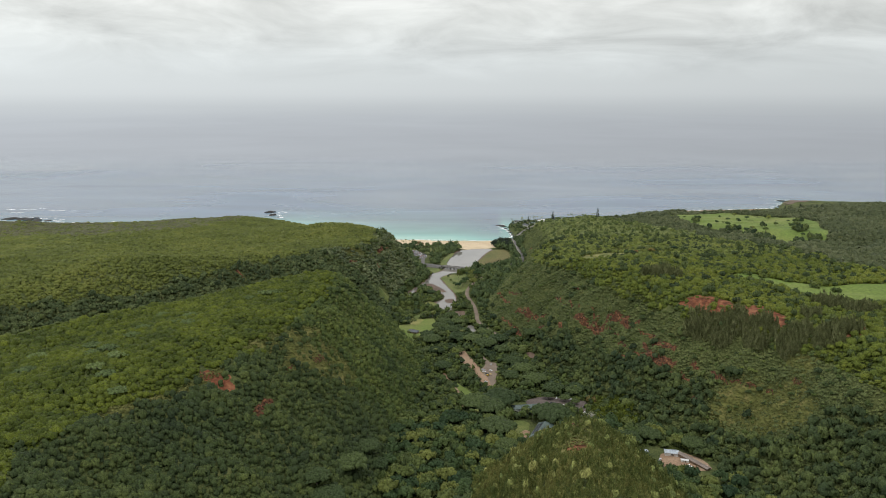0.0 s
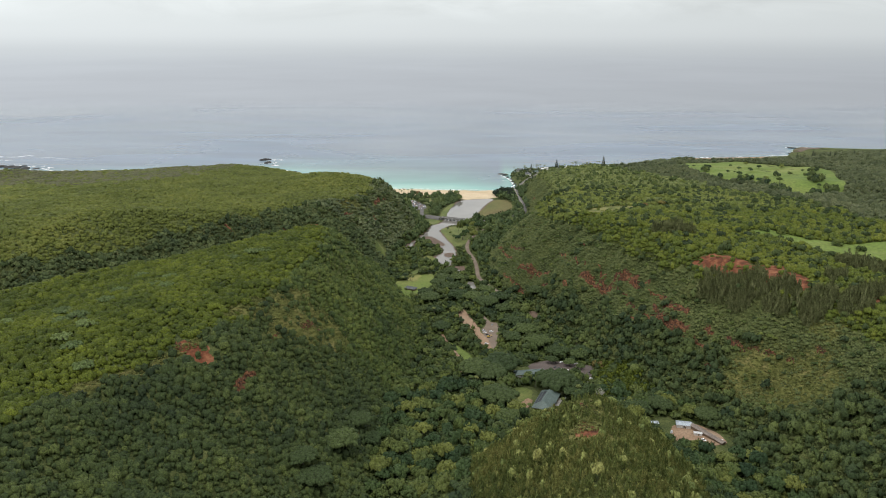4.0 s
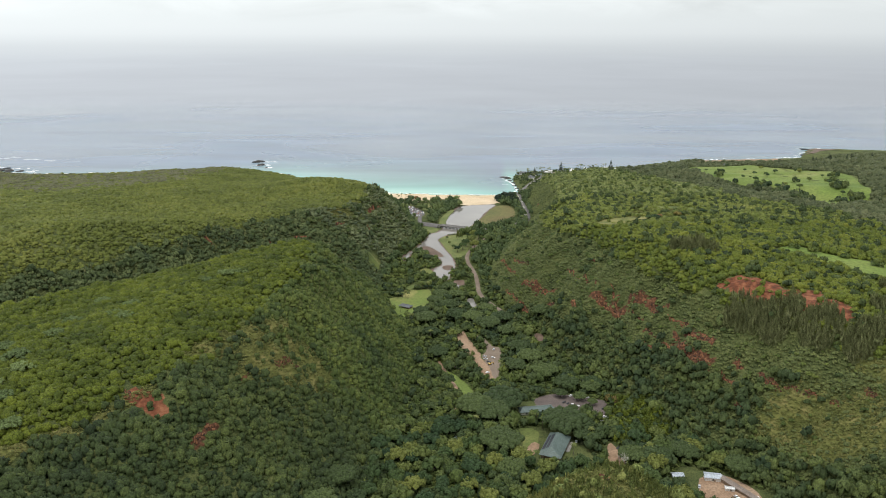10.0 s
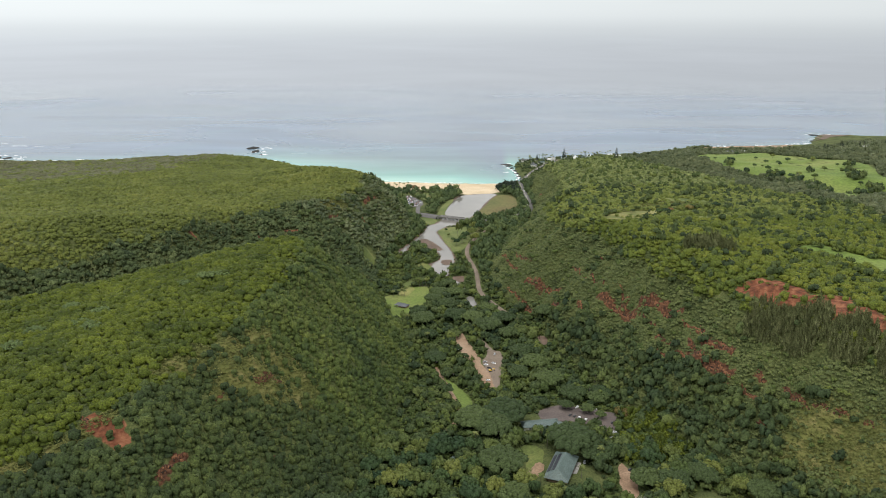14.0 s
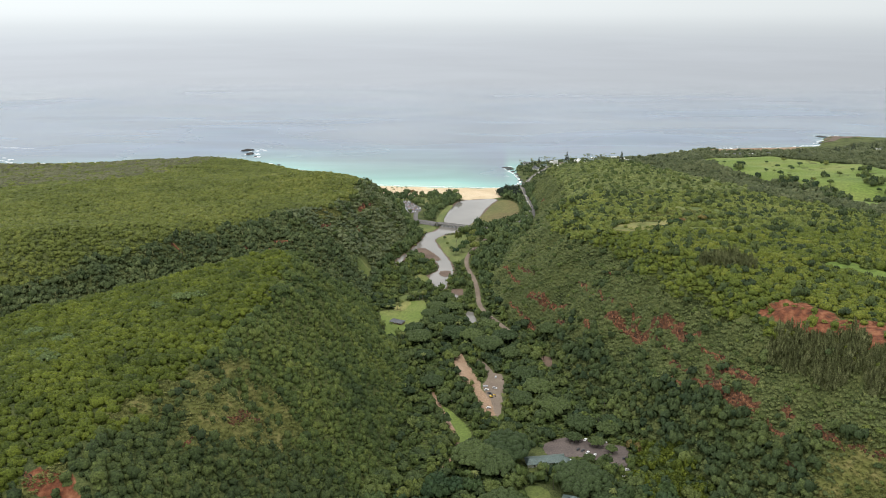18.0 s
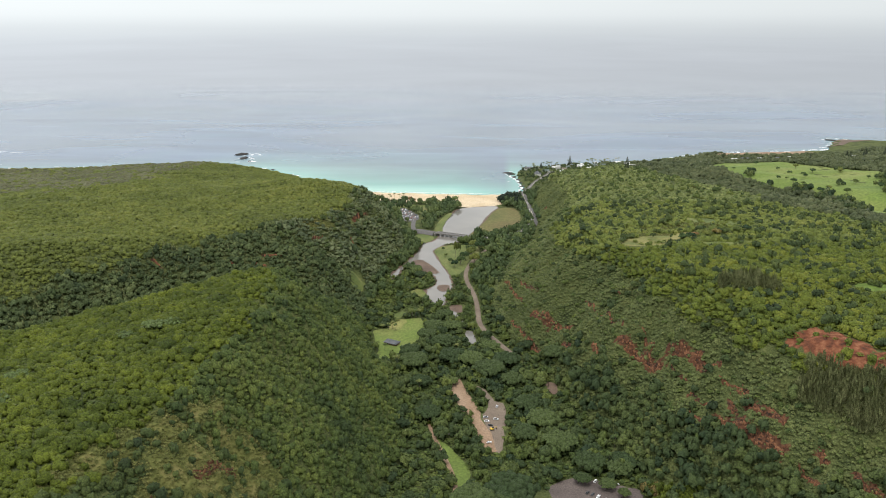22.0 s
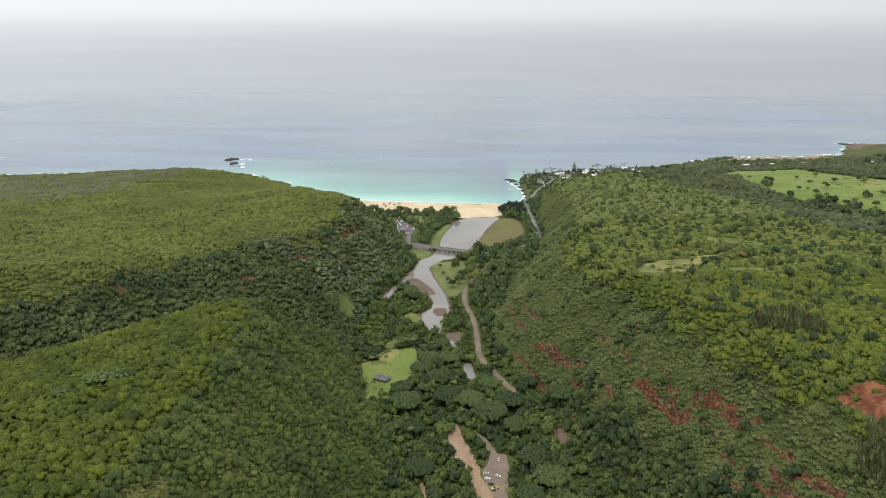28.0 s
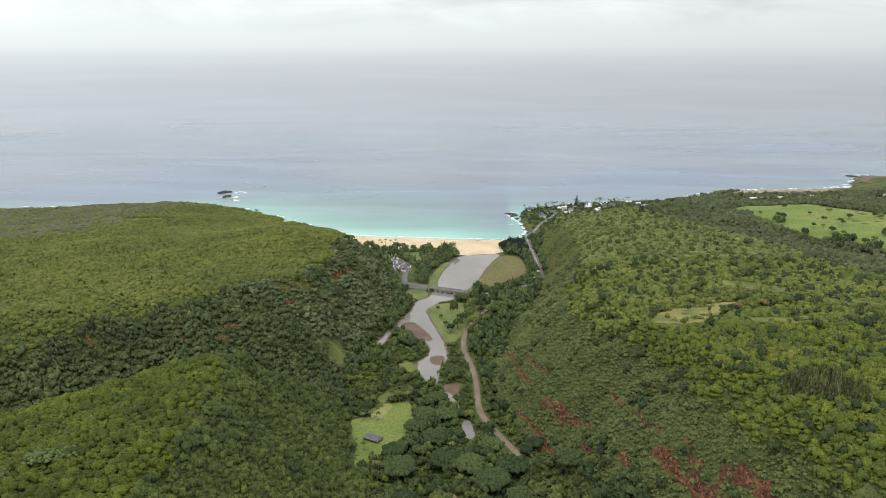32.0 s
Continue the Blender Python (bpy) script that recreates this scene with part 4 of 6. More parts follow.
def wisps(rng, n=11):
    """Loose sprays of leaves that stand in a low mound."""
    vs = []
    for i in range(n):
        a, r = i * 2.4, 0.85 * math.sqrt((i + 0.4) / n)
        p = np.array((r * math.cos(a), r * math.sin(a), 0.12 + 0.62 * (1 - r * r) * rng.uniform(0.6, 1.2)))
        t = turn_matrix(rng)
        t[:, 2] *= 0.4
        t *= rng.uniform(0.36, 0.62)
        vs.append(np.array((p + t[0], p - t[0] * 0.5 + t[1] * 0.85, p - t[0] * 0.5 - t[1] * 0.85)))
    return np.concatenate(vs), np.arange(3 * n).reshape(-1, 3)


def plumes(rng, n=30):
    """Thin drooping sprays that make up one tall feathery crown of height 1."""
    vs = []
    for i in range(n):
        a, r = i * 2.4, 0.85 * math.sqrt((i + 0.3) / n)
        h = rng.uniform(0.1, 0.26)
        z = rng.uniform(0.12, 0.96 - h) * (1 - 0.25 * r)
        w = rng.uniform(0.14, 0.3) * (1.1 - 0.6 * z)
        b = rng.uniform(0, 6.283)
        c = np.array((r * (1 - 0.8 * z) * math.cos(a), r * (1 - 0.8 * z) * math.sin(a), z))
        side = np.array((math.cos(b), math.sin(b), rng.normal(0, 0.25))) * w
        vs.append(np.array((c + side, c - side, c + (rng.normal(0, 0.22), rng.normal(0, 0.22), h * 1.25))))
    return np.concatenate(vs), np.arange(3 * n).reshape(-1, 3)


def canopy(rng, bumps, seg, size, reach=0.86, skirt=7):
    """A broad crown of radius and height 1: rounded leaf masses crowded over a low dome, dark creases between them."""
    vs, fs, k = [], [], 0
    for i in range(bumps):
        r = min(0.97, reach * math.sqrt((i + 0.3) / bumps) * rng.uniform(0.85, 1.12))
        a = i * 2.399963 + rng.uniform(-0.35, 0.35)
        out = np.array((r * math.cos(a), r * math.sin(a), 0.3 + 0.62 * math.sqrt(1 - r * r) + rng.normal(0, 0.06)))
        up_v = np.array((0.9 * out[0], 0.9 * out[1], 0.75 - 0.35 * r))
        up_v /= np.linalg.norm(up_v)
        e1 = np.cross(up_v, (0.31, 0.8, 0.12))
        e1 /= np.linalg.norm(e1)
        e2 = np.cross(up_v, e1)
        q = size * rng.uniform(0.75, 1.25)
        w = (np.arange(seg) + rng.uniform(0, 1)) / seg * 6.2832 + rng.normal(0, 0.15, seg)
        rr = q * (1 + rng.normal(0, 0.16, seg))[:, None]
        ring = out + np.cos(w)[:, None] * e1 * rr + np.sin(w)[:, None] * e2 * rr - up_v * q * rng.uniform(0.45, 0.95, (seg, 1))
        vs.append(np.vstack((out + up_v * q * 0.25 + rng.normal(0, 0.1 * q, 3), ring)))
        fs += [(k, k + 1 + j, k + 1 + (j + 1) % seg) for j in range(seg)]
        k += seg + 1
    if skirt:
        w = np.arange(skirt) / skirt * 6.2832
        vs.append(np.vstack(((0, 0, 0.55), np.stack((0.86 * np.cos(w), 0.86 * np.sin(w), np.full(skirt, -0.15)), 1))))
        fs += [(k, k + 1 + j, k + 1 + (j + 1) % skirt) for j in range(skirt)]
    return np.concatenate(vs), np.array(fs)


def shapes(kind, count, seed):
    rng = np.random.default_rng(seed)
    made = []
    for _ in range(count):
        if kind == "near":
            made.append(clumps(rng, *dome(rng, 3, reach=0.6, size=(0.46, 0.64)), flakes=12, flake=0.2))
        elif kind == "mid":
            made.append(clumps(rng, *dome(rng, 2, reach=0.5, size=(0.52, 0.72)), flakes=7, flake=0.22))
        elif kind == "far":
            made.append(clumps(rng, *dome(rng, 1, reach=0.2, size=(0.8, 0.95)), flakes=4, flake=0.3))
        elif kind == "tree":
            made.append(clumps(rng, *dome(rng, 7), flakes=24, flake=0.17))
        elif kind == "round":
            made.append(clumps(rng, *dome(rng, 2, reach=0.5, size=(0.56, 0.74)), flakes=30, flake=0.2, jag=0.16))
        elif kind == "low":
            made.append(clumps(rng, *dome(rng, 1, reach=0.2, size=(0.75, 0.95)), flakes=7, flake=0.2, jag=0.24))
        elif kind == "cap":
            made.append(canopy(rng, 12, 5, 0.4))
        elif kind == "pad":
            made.append(canopy(rng, 5, 5, 0.58, 0.72, 5))
        elif kind == "mat":
            made.append(canopy(rng, 4, 4, 0.62, 0.78, 0))
        elif kind == "wisp":
            made.append(wisps(rng))
        elif kind == "plume":
            made.append(plumes(rng))
        elif kind == "rock":
            made.append(clumps(rng, *dome(rng, 1, reach=0.2, size=(0.8, 0.95)), jag=0.4))
        elif kind == "spire":
            made.append(clumps(rng, *spire(rng, 6), flakes=20, flake=0.09, jag=0.35))
        elif kind == "tuft":
            made.append(clumps(rng, *spire(rng, 3, 0.4), flakes=18, flake=0.12, jag=0.5))
    return made


LIB = {k: shapes(k, 8, i + 5) for i, k in enumerate(("near", "mid", "far", "spire", "tuft", "tree", "round", "low", "rock", "wisp", "plume", "cap", "pad", "mat"))}


def woods(name, label, mat, x, y, radius, tall, tint, kind, seed, sink=0.25):
    """A whole wood or scrub as one joined mesh of ragged crowns."""
    rng = np.random.default_rng(seed)
    z = ground_z(x, y)
    pick = rng.integers(0, 8, len(x))
    ang = rng.uniform(0, 6.283, len(x))
    vs, fs, ts, k = [], [], [], 0
    for i in range(8):
        sel = np.where(pick == i)[0]
        if not len(sel):
            continue
        V, F = LIB[kind][i]
        c, s = np.cos(ang[sel])[:, None], np.sin(ang[sel])[:, None]
        r, h = radius[sel][:, None], tall[sel][:, None]
        P = np.stack(((V[None, :, 0] * c - V[None, :, 1] * s) * r + x[sel][:, None], (V[None, :, 0] * s + V[None, :, 1] * c) * r + y[sel][:, None],
                      V[None, :, 2] * h + (z[sel] - sink * tall[sel] * 0.3)[:, None]), -1)
        vs.append(P.reshape(-1, 3))
        fs.append((F[None] + (np.arange(len(sel)) * len(V))[:, None, None] + k).reshape(-1, 3))
        ts.append(np.repeat(tint[sel], len(V)))
        k += len(sel) * len(V)
    if not vs:
        return None
    me = mesh_from(name, np.concatenate(vs), np.concatenate(fs), mat, kind not in ("rock", "wisp", "plume"), attributes=(("tint", np.concatenate(ts)),))
    return tagged(new(name, me), label, "woods", kind="stuff")


def scatter(x0, x1, y0, y1, step, seed):
    rng = np.random.default_rng(seed)
    X, Y = np.meshgrid(np.arange(x0, x1, step), np.arange(y0, y1, step * 0.9))
    X = X + (np.arange(X.shape[0]) % 2)[:, None] * step * 0.5
    x = X.ravel() + rng.uniform(-0.38, 0.38, X.size) * step
    y = Y.ravel() + rng.uniform(-0.38, 0.38, X.size) * step
    return x, y, rng


SHELF = ((590, 2268), (640, 2318), (730, 2338), (800, 2350), (860, 2352), (880, 2310), (800, 2285), (690, 2268))
POINT = ((975, 2448), (1005, 2510), (1040, 2574), (1105, 2588), (1150, 2560), (1090, 2540), (1050, 2515), (1012, 2452))
OPEN = (SHELF, POINT, RIVER, POOL_A, POOL_B, MUD, MEADOW, LAWN_RIVER, FIELD, STRIP_W, LAWN_BRIDGE, GOLF, FAIRWAY, BEACH, DIRT_W, DIRT_E, DIRT_HALL, DIRT_LAWN, LOT_V, LOT_BEACH, SHEDLOT,
        LAWN_STRIP, MUD_B, MUD_C, GRASS_A, GRASS_B, GRASS_C, ((62, 958), (68, 957), (72, 946), (71, 934), (66, 929), (61, 940)), ((30, 712), (44, 716), (52, 702), (46, 682), (40, 668), (32, 671), (37, 690)),
        ((-124, 1030), (-96, 1030), (-90, 1052), (-120, 1056)), ((28, 658), (86, 652), (90, 712), (40, 716)), ((30, 735), (74, 735), (72, 768), (36, 770)),
        ((140, 632), (210, 600), (214, 620), (160, 656)), ((176, 602), (206, 604), (212, 588), (196, 582)))
LANES = ((ROAD_VALLEY, 6), (PATH, 3), (HWY_N, 5.5), (HWY_S[:6], 14), (HWY_S[5:], 6))


def clear(x, y, margin=2.0):
    """Which places are not on open ground, roads, water or beside buildings."""
    ok = np.ones(len(x), bool)
    for p in OPEN:
        ok &= ~inside(p, x, y, margin)
    for line, w in LANES:
        ok &= ~near_line(line, x, y, w)
    return ok & (shore_gap(x, y) > 10)


def in_view(x, y):
    return (x > -0.74 * y - 60) & (x < 0.6 * y + 60) & (y > np.where(x < -100, 300, 350))


def zone_of(x, y):
    """0 valley floor, 1 west slope, 2 west spur top, 3 gully and its far wall, 4 far western headland, 5 east slope, 6 east plateau, 7 far east, 8 the spur under the drone."""
    z = land(x, y)
    west, east = np.interp(y, FOOT_Y, FOOT_W), np.interp(y, FOOT_Y, FOOT_E)
    d, g = line_dist(x, y, GULLY_W)
    zone = np.zeros(len(x), int)
    w = x < west - 2
    zone[w] = 1
    rim = (128 - np.interp(y, FOOT_Y, FLOOR)) / np.interp(y, (420, 480, 540, 650, 800), (0.46, 0.54, 0.72, 1.06, 1.15))
    zone[w & (west - x > rim * 1.06 + 9 * wobble(x, y, 30, 9.0)) & (y < 1010)] = 2
    beyond = w & (y > np.interp(x, [p[0] for p in GULLY_W[::-1]], [p[1] for p in GULLY_W[::-1]]))
    zone[beyond] = 4
    zone[w & (d < np.where(beyond, np.interp(x, (-500, -400, -350, -290, -250), (62, 74, 98, 116, 135)), 30) + 12 * wobble(x, y, 40, 2.0))] = 3
    zone[beyond & (x > np.interp(y, (1150, 1300, 1500, 1700), (-250, -215, -205, -240)) + 14 * wobble(x, y, 40, 6.0))] = 3
    e = x > east + 2
    zone[e] = 5
    zone[e & (z > np.interp(y, (600, 1000, 1300, 1800), (114, 104, 76, 36)) + 5 * wobble(x, y, 40, 3.0))] = 6
    zone[e & (x > np.interp(y, (700, 1150, 1300, 1600, 1960), (520, 470, 410, 350, 290)) + 20 * wobble(x, y, 60, 4.0))] = 7
    zone[(y < 640) & (line_dist(x, y, ((90, 250, 0), (66, 430, 0), (66, 505, 0)))[0] < 72) & (z > 50)] = 8
    return zone


def lay(name, label, mat, zone, box4, step, radius, tall, kind, seed, bare_ok=0.25, thin=None, tint_size=60):
    x, y, rng = scatter(*box4, step, seed)
    keep = in_view(x, y) & clear(x, y)
    x, y = x[keep], y[keep]
    keep = np.isin(zone_of(x, y), zone)
    x, y = x[keep], y[keep]
    odds = np.ones(len(x))
    odds *= np.where(bare(x, y, SCARS) > 0.55, bare_ok, 1)
    odds *= np.where(bare(x, y, DRYS) > 0.5, 0.26, 1)
    for poly in (RED_R, RED_D, RED_L, RED_S):
        odds *= np.where(inside(poly, x, y, 2.0) | inside(poly, x, y + 4) | inside(poly, x, y + 8), 0.07, 1)
    odds *= np.where(inside(GLADE, x, y) | inside(GLADE, x, y + 6) | inside(GLADE, x, y + 11), 0.09, 1) * np.where(inside(GLADE_UP, x, y + 4) | inside(GLADE_UP, x, y + 10) | inside(GLADE_E, x, y + 5), 0.1, 1) * np.where(inside(PARK, x, y), 0.12, 1) * np.where(inside(DRY_E, x, y, -6.0), 0.5, 1)
    if thin is not None:
        odds *= thin(x, y)
    keep = rng.uniform(size=len(x)) < odds
    x, y = x[keep], y[keep]
    n = len(x)
    size = np.clip(np.exp(rng.normal(0, 0.28, n)), 0.55, 1.6) * (1 + 0.18 * wobble(x, y, 35, seed * 0.37))
    tint = np.clip(0.5 + 0.3 * wobble(x, y, tint_size, seed * 0.21) + 0.16 * wobble(x, y, tint_size * 0.23, seed * 0.5) + rng.normal(0, 0.15, n), 0, 1)
    return woods(name, label, mat, x, y, radius * size, tall * size * rng.uniform(0.8, 1.25, n), tint, kind, seed)


def sere(x, y):
    """Where the headland scrub turns thin and grey-brown towards the western shore."""
    return (x < -640 + 60 * wobble(x, y, 90, 8.0)) & (y > np.interp(x, (-1600, -1000, -700), (1300, 1560, 1480)) + 70 * wobble(x, y, 110, 3.0))


lay("spur_scrub", "dense yellow-green scrub on the ridge top", F_SPUR, (2,), (-430, -80, 400, 1010), 4.5, 3.3, 3.6, "cap", 11)
lay("spur_scrub", "yellow-green scrub on the ridge top", F_SPUR, (2,), (-430, -80, 300, 400), 5.4, 3.9, 3.4, "pad", 34)
lay("spur_slope_scrub", "mixed dark and mid-green scrub on the steep slope", F_SLOPE, (1,), (-420, -60, 330, 680), 4.0, 2.75, 4.0, "cap", 12)
lay("spur_slope_scrub", "mid-green scrub on the steep flank of the ridge", F_FLANK, (1,), (-420, -60, 680, 1150), 3.9, 2.65, 4.0, "cap", 38)
lay("spur_scrub", "yellow-green scrub on the ridge top", F_SPUR, (2,), (-1000, -430, 300, 1010), 5.6, 4.2, 3.8, "pad", 30)
lay("gully_woods", "green scrub in the side gully and on its far wall", F_GULLY, (3,), (-800, -80, 400, 1200), 4.6, 3.2, 4.0, "near", 14, tint_size=45, bare_ok=0.05)
lay("gully_woods", "olive scrub with dark hollows on the valley side of the headland", F_CLIFF, (3,), (-800, -80, 1200, 1800), 4.8, 3.3, 3.2, "mid", 53, tint_size=45, bare_ok=0.05)
lay("gully_ironwoods", "grey-green thin trees on the gully wall", F_IRON, (3,), (-800, -80, 400, 1760), 8.0, 2.6, 6.4, "tuft", 35, tint_size=45)
lay("gully_trees", "dark green trees in the side gully", F_SLOPE, (3,), (-700, -80, 500, 1760), 12.5, 3.9, 5.4, "near", 15)
lay("headland_scrub", "fine olive-green scrub on the far headland", F_FAR, (4,), (-700, -150, 700, 1500), 5.0, 3.5, 3.0, "pad", 16, tint_size=110)
lay("headland_scrub", "fine olive-green scrub on the distant headland", F_FAR, (4,), (-1600, -700, 700, 2120), 7.4, 5.4, 3.2, "mat", 17, tint_size=110, thin=lambda x, y: np.where(sere(x, y), 0.15, 1))
lay("sere_scrub", "thin grey-brown scrub near the western shore", F_SERE, (4,), (-1600, -600, 1350, 2120), 6.0, 4.2, 2.0, "mat", 57, tint_size=80, thin=lambda x, y: np.where(sere(x, y), 1.0, 0.03))
lay("headland_scrub", "fine olive-green scrub towards the shore", F_FAR, (4,), (-700, -150, 1500, 2090), 5.4, 4.0, 2.9, "mat", 31, tint_size=110, thin=lambda x, y: np.where(sere(x, y), 0.15, 1))
lay("east_scrub", "low olive scrub on the steep red-earth slope", F_EAST, (5,), (0, 480, 440, 1180), 2.4, 2.0, 1.5, "mat", 18, bare_ok=0.12)
lay("east_scrub", "low olive scrub on the slope towards the river mouth", F_EAST, (5,), (0, 480, 1180, 1800), 3.2, 2.5, 1.9, "mat", 45, bare_ok=0.3)
lay("east_bushes", "rounded olive bushes standing above the low scrub", F_FLANK, (5,), (0, 480, 440, 1500), 10.0, 2.4, 2.6, "near", 46, bare_ok=0.1)
lay("east_slope_trees", "scattered green trees on the slope", F_SLOPE, (5,), (0, 480, 440, 1500), 27.0, 3.4, 5.0, "tree", 19, bare_ok=0.2)
lay("slope_foot_trees", "dark green trees along the foot of the slope", F_DARK, (5,), (0, 330, 440, 1000), 5.6, 4.4, 6.4, "near", 48, bare_ok=0.1,
    thin=lambda x, y: np.where(x - np.interp(y, FOOT_Y, FOOT_E) < np.interp(y, (440, 600, 680, 760, 1000), (130, 80, 66, 48, 22)) + 14 * wobble(x, y, 30, 7.0), 0.85, 0.03) * np.where(inside(DRY_E, x, y, 8.0), 0.12, 1))
lay("plateau_scrub", "bright green trees on the eastern ridge", F_PLAT, (6,), (0, 520, 560, 1060), 5.0, 3.5, 4.0, "cap", 20, tint_size=80)
lay("plateau_scrub", "green trees on the eastern ridge", F_CREST, (6,), (0, 520, 1060, 1330), 4.8, 3.4, 3.5, "pad", 33, tint_size=80)
lay("plateau_undergrowth", "low green undergrowth between the ridge trees", F_PLAT, (6,), (0, 520, 560, 1330), 5.6, 3.2, 2.2, "wisp", 54)
lay("plateau_trees", "darker trees on the eastern ridge", F_SLOPE, (6,), (0, 520, 560, 1330), 13.0, 3.5, 4.8, "near", 21)
lay("ridge_scrub", "olive-green scrub on the ridge running down to the shore", F_RIDGE, (6,), (60, 480, 1330, 1960), 5.0, 3.5, 2.9, "pad", 24)
lay("ridge_trees", "scattered green trees on the seaward ridge", F_FLANK, (6,), (60, 480, 1330, 1960), 15.0, 3.6, 4.6, "near", 32)
lay("far_woods", "grey-green woods behind the ridge and round the golf course", F_GREY, (7,), (40, 1300, 700, 1800), 6.6, 4.8, 5.2, "mat", 22, tint_size=90)
lay("far_woods", "grey-green woods towards the eastern shore", F_GREY, (7,), (40, 1500, 1800, 2320), 8.0, 5.6, 4.6, "mat", 52, tint_size=90)
lay("far_trees", "dark green trees round the golf course", F_GREY, (7,), (40, 1300, 800, 2250), 24.0, 4.4, 6.0, "near", 23, tint_size=90)
x, y, gr = scatter(-300, 330, 440, 1280, 2.1, 36)
keep = ((bare(x, y, DRYS) > 0.3) | inside(DRY_E, x, y)) & in_view(x, y)
x, y = x[keep], y[keep]
woods("dry_grass", "tufts of pale dry grass on the slopes", F_GRASS, x, y, gr.uniform(0.9, 1.8, len(x)), gr.uniform(1.3, 2.6, len(x)), np.clip(0.55 + 0.3 * wobble(x, y, 12, 3.0) + gr.normal(0, 0.15, len(x)), 0, 1), "wisp", 36)


def ledges(bands, seed):
    """Broken steps of lava rock along the bands, as one mesh: rows of cracked blocks that lean out of the slope."""
    rng = np.random.default_rng(seed)
    vs, fs, ts, k = [], [], [], 0
    unit = np.array([(-1, -1, 0), (1, -1, 0), (1, 1, 0), (-1, 1, 0), (-1, -1, 1), (1, -1, 1), (1, 1, 1), (-1, 1, 1)], float)
    quad = np.array(((4, 5, 6, 7), (0, 1, 5, 4), (1, 2, 6, 5), (2, 3, 7, 6), (3, 0, 4, 7)))
    for a, b, w in bands:
        a, b = np.array(a, float), np.array(b, float)
        u = (b - a) / np.linalg.norm(b - a)
        side = np.array((-u[1], u[0]))
        tall = 1.7 if a[0] < -100 and a[1] > 1000 else 1.0
        rows, run = max(2, int(w / 0.95)), np.linalg.norm(b - a)
        for row in range(rows):
            off = (row - 0.5 * (rows - 1)) * 0.9
            edge = abs(off) / (0.5 * w)
            s, tone = run * rng.uniform(0, 0.05 + 0.3 * edge), rng.uniform(0.2, 0.75)
            end = run * (1 - rng.uniform(-0.06, 0.05 + 0.3 * edge))
            while s < end:
                length = rng.uniform(0.5, 1.0) if rng.uniform() < 0.6 else rng.uniform(1.0, 2.4)
                if rng.uniform() < 0.85 - 0.25 * edge:
                    c = a + u * (s + length / 2) + side * (off + 0.9 * math.sin(s * 0.3 + row * 0.5) + rng.normal(0, 0.25))
                    size = np.array((length * 0.55, rng.uniform(0.2, 0.48), rng.uniform(0.5, 1.5) * tall + 0.8))
                    v = (unit + rng.normal(0, 0.2, (8, 3)) * (1, 1, 0.35)) * size
                    turn = rng.normal(0, 0.22)
                    ux, uy = u * math.cos(turn) + side * math.sin(turn), side * math.cos(turn) - u * math.sin(turn)
                    flat_v = c + v[:, :1] * ux + v[:, 1:2] * uy
                    vs.append(np.column_stack((flat_v, v[:, 2] + ground_z(c[:1], c[1:])[0] - 0.8)))
                    fs.append(quad + k)
                    ts.append(np.full(8, np.clip(tone + rng.normal(0, 0.3), 0, 1)))
                    k += 8
                s += length * rng.uniform(0.75, 1.2)
    me = mesh_from("red_outcrop", np.concatenate(vs), np.concatenate(fs), RED, attributes=(("tint", np.concatenate(ts)),))
    return tagged(new("red_outcrop", me), "jagged ledges of dark red lava rock", "rocks", kind="stuff")


ledges(SCARS, 37)
lay("spur_grass", "tall pale grass and thin saplings on the spur", F_TALL, (8,), (-80, 240, 350, 640), 2.5, 1.6, 6.0, "plume", 25, bare_ok=0.15)
lay("spur_saplings", "green saplings on the spur", F_TALL, (8,), (-80, 240, 350, 640), 13.0, 2.4, 4.6, "near", 26, bare_ok=0.15)
lay("valley_woods", "dark green mixed woods on the valley floor", F_DARK, (0,), (-220, 300, 420, 1180), 7.2, 4.6, 6.0, "tree", 27, tint_size=40,
    thin=lambda x, y: np.where(y > 480, 0.42, 0.9) * np.where(inside(RIVERSIDE, x, y), 0.12, 1))
lay("valley_woods", "green mixed woods beside the river", F_BANK, (0,), (-220, 300, 1180, 1800), 7.0, 4.8, 8.0, "near", 29, tint_size=40,
    thin=lambda x, y: np.where(y > 1200, np.where((x > -60) & (y < 1440), 0.45, 0.9), 0.9) * np.where(inside(RIVERSIDE, x, y), 0.12, 1))
lay("valley_undergrowth", "low green undergrowth between the valley trees", F_FLANK, (0,), (-220, 300, 420, 1480), 4.8, 3.2, 2.6, "wisp", 47)
lay("valley_bushes", "lighter green bushes on the valley floor", F_FLANK, (0,), (-220, 300, 420, 1500), 12.0, 3.8, 5.6, "near", 28)

x, y, gr = scatter(50, 360, 1800, 2140, 8.0, 39)
keep = clear(x, y) & (land(x, y) < 34) & (gr.uniform(size=len(x)) < 0.62)
x, y = x[keep], y[keep]
woods("headland_gardens", "mixed green garden trees and hedges between houses", F_SLOPE, x, y, gr.uniform(2.6, 5.0, len(x)), gr.uniform(2.5, 6.0, len(x)), gr.uniform(0, 1, len(x)), "mid", 39)


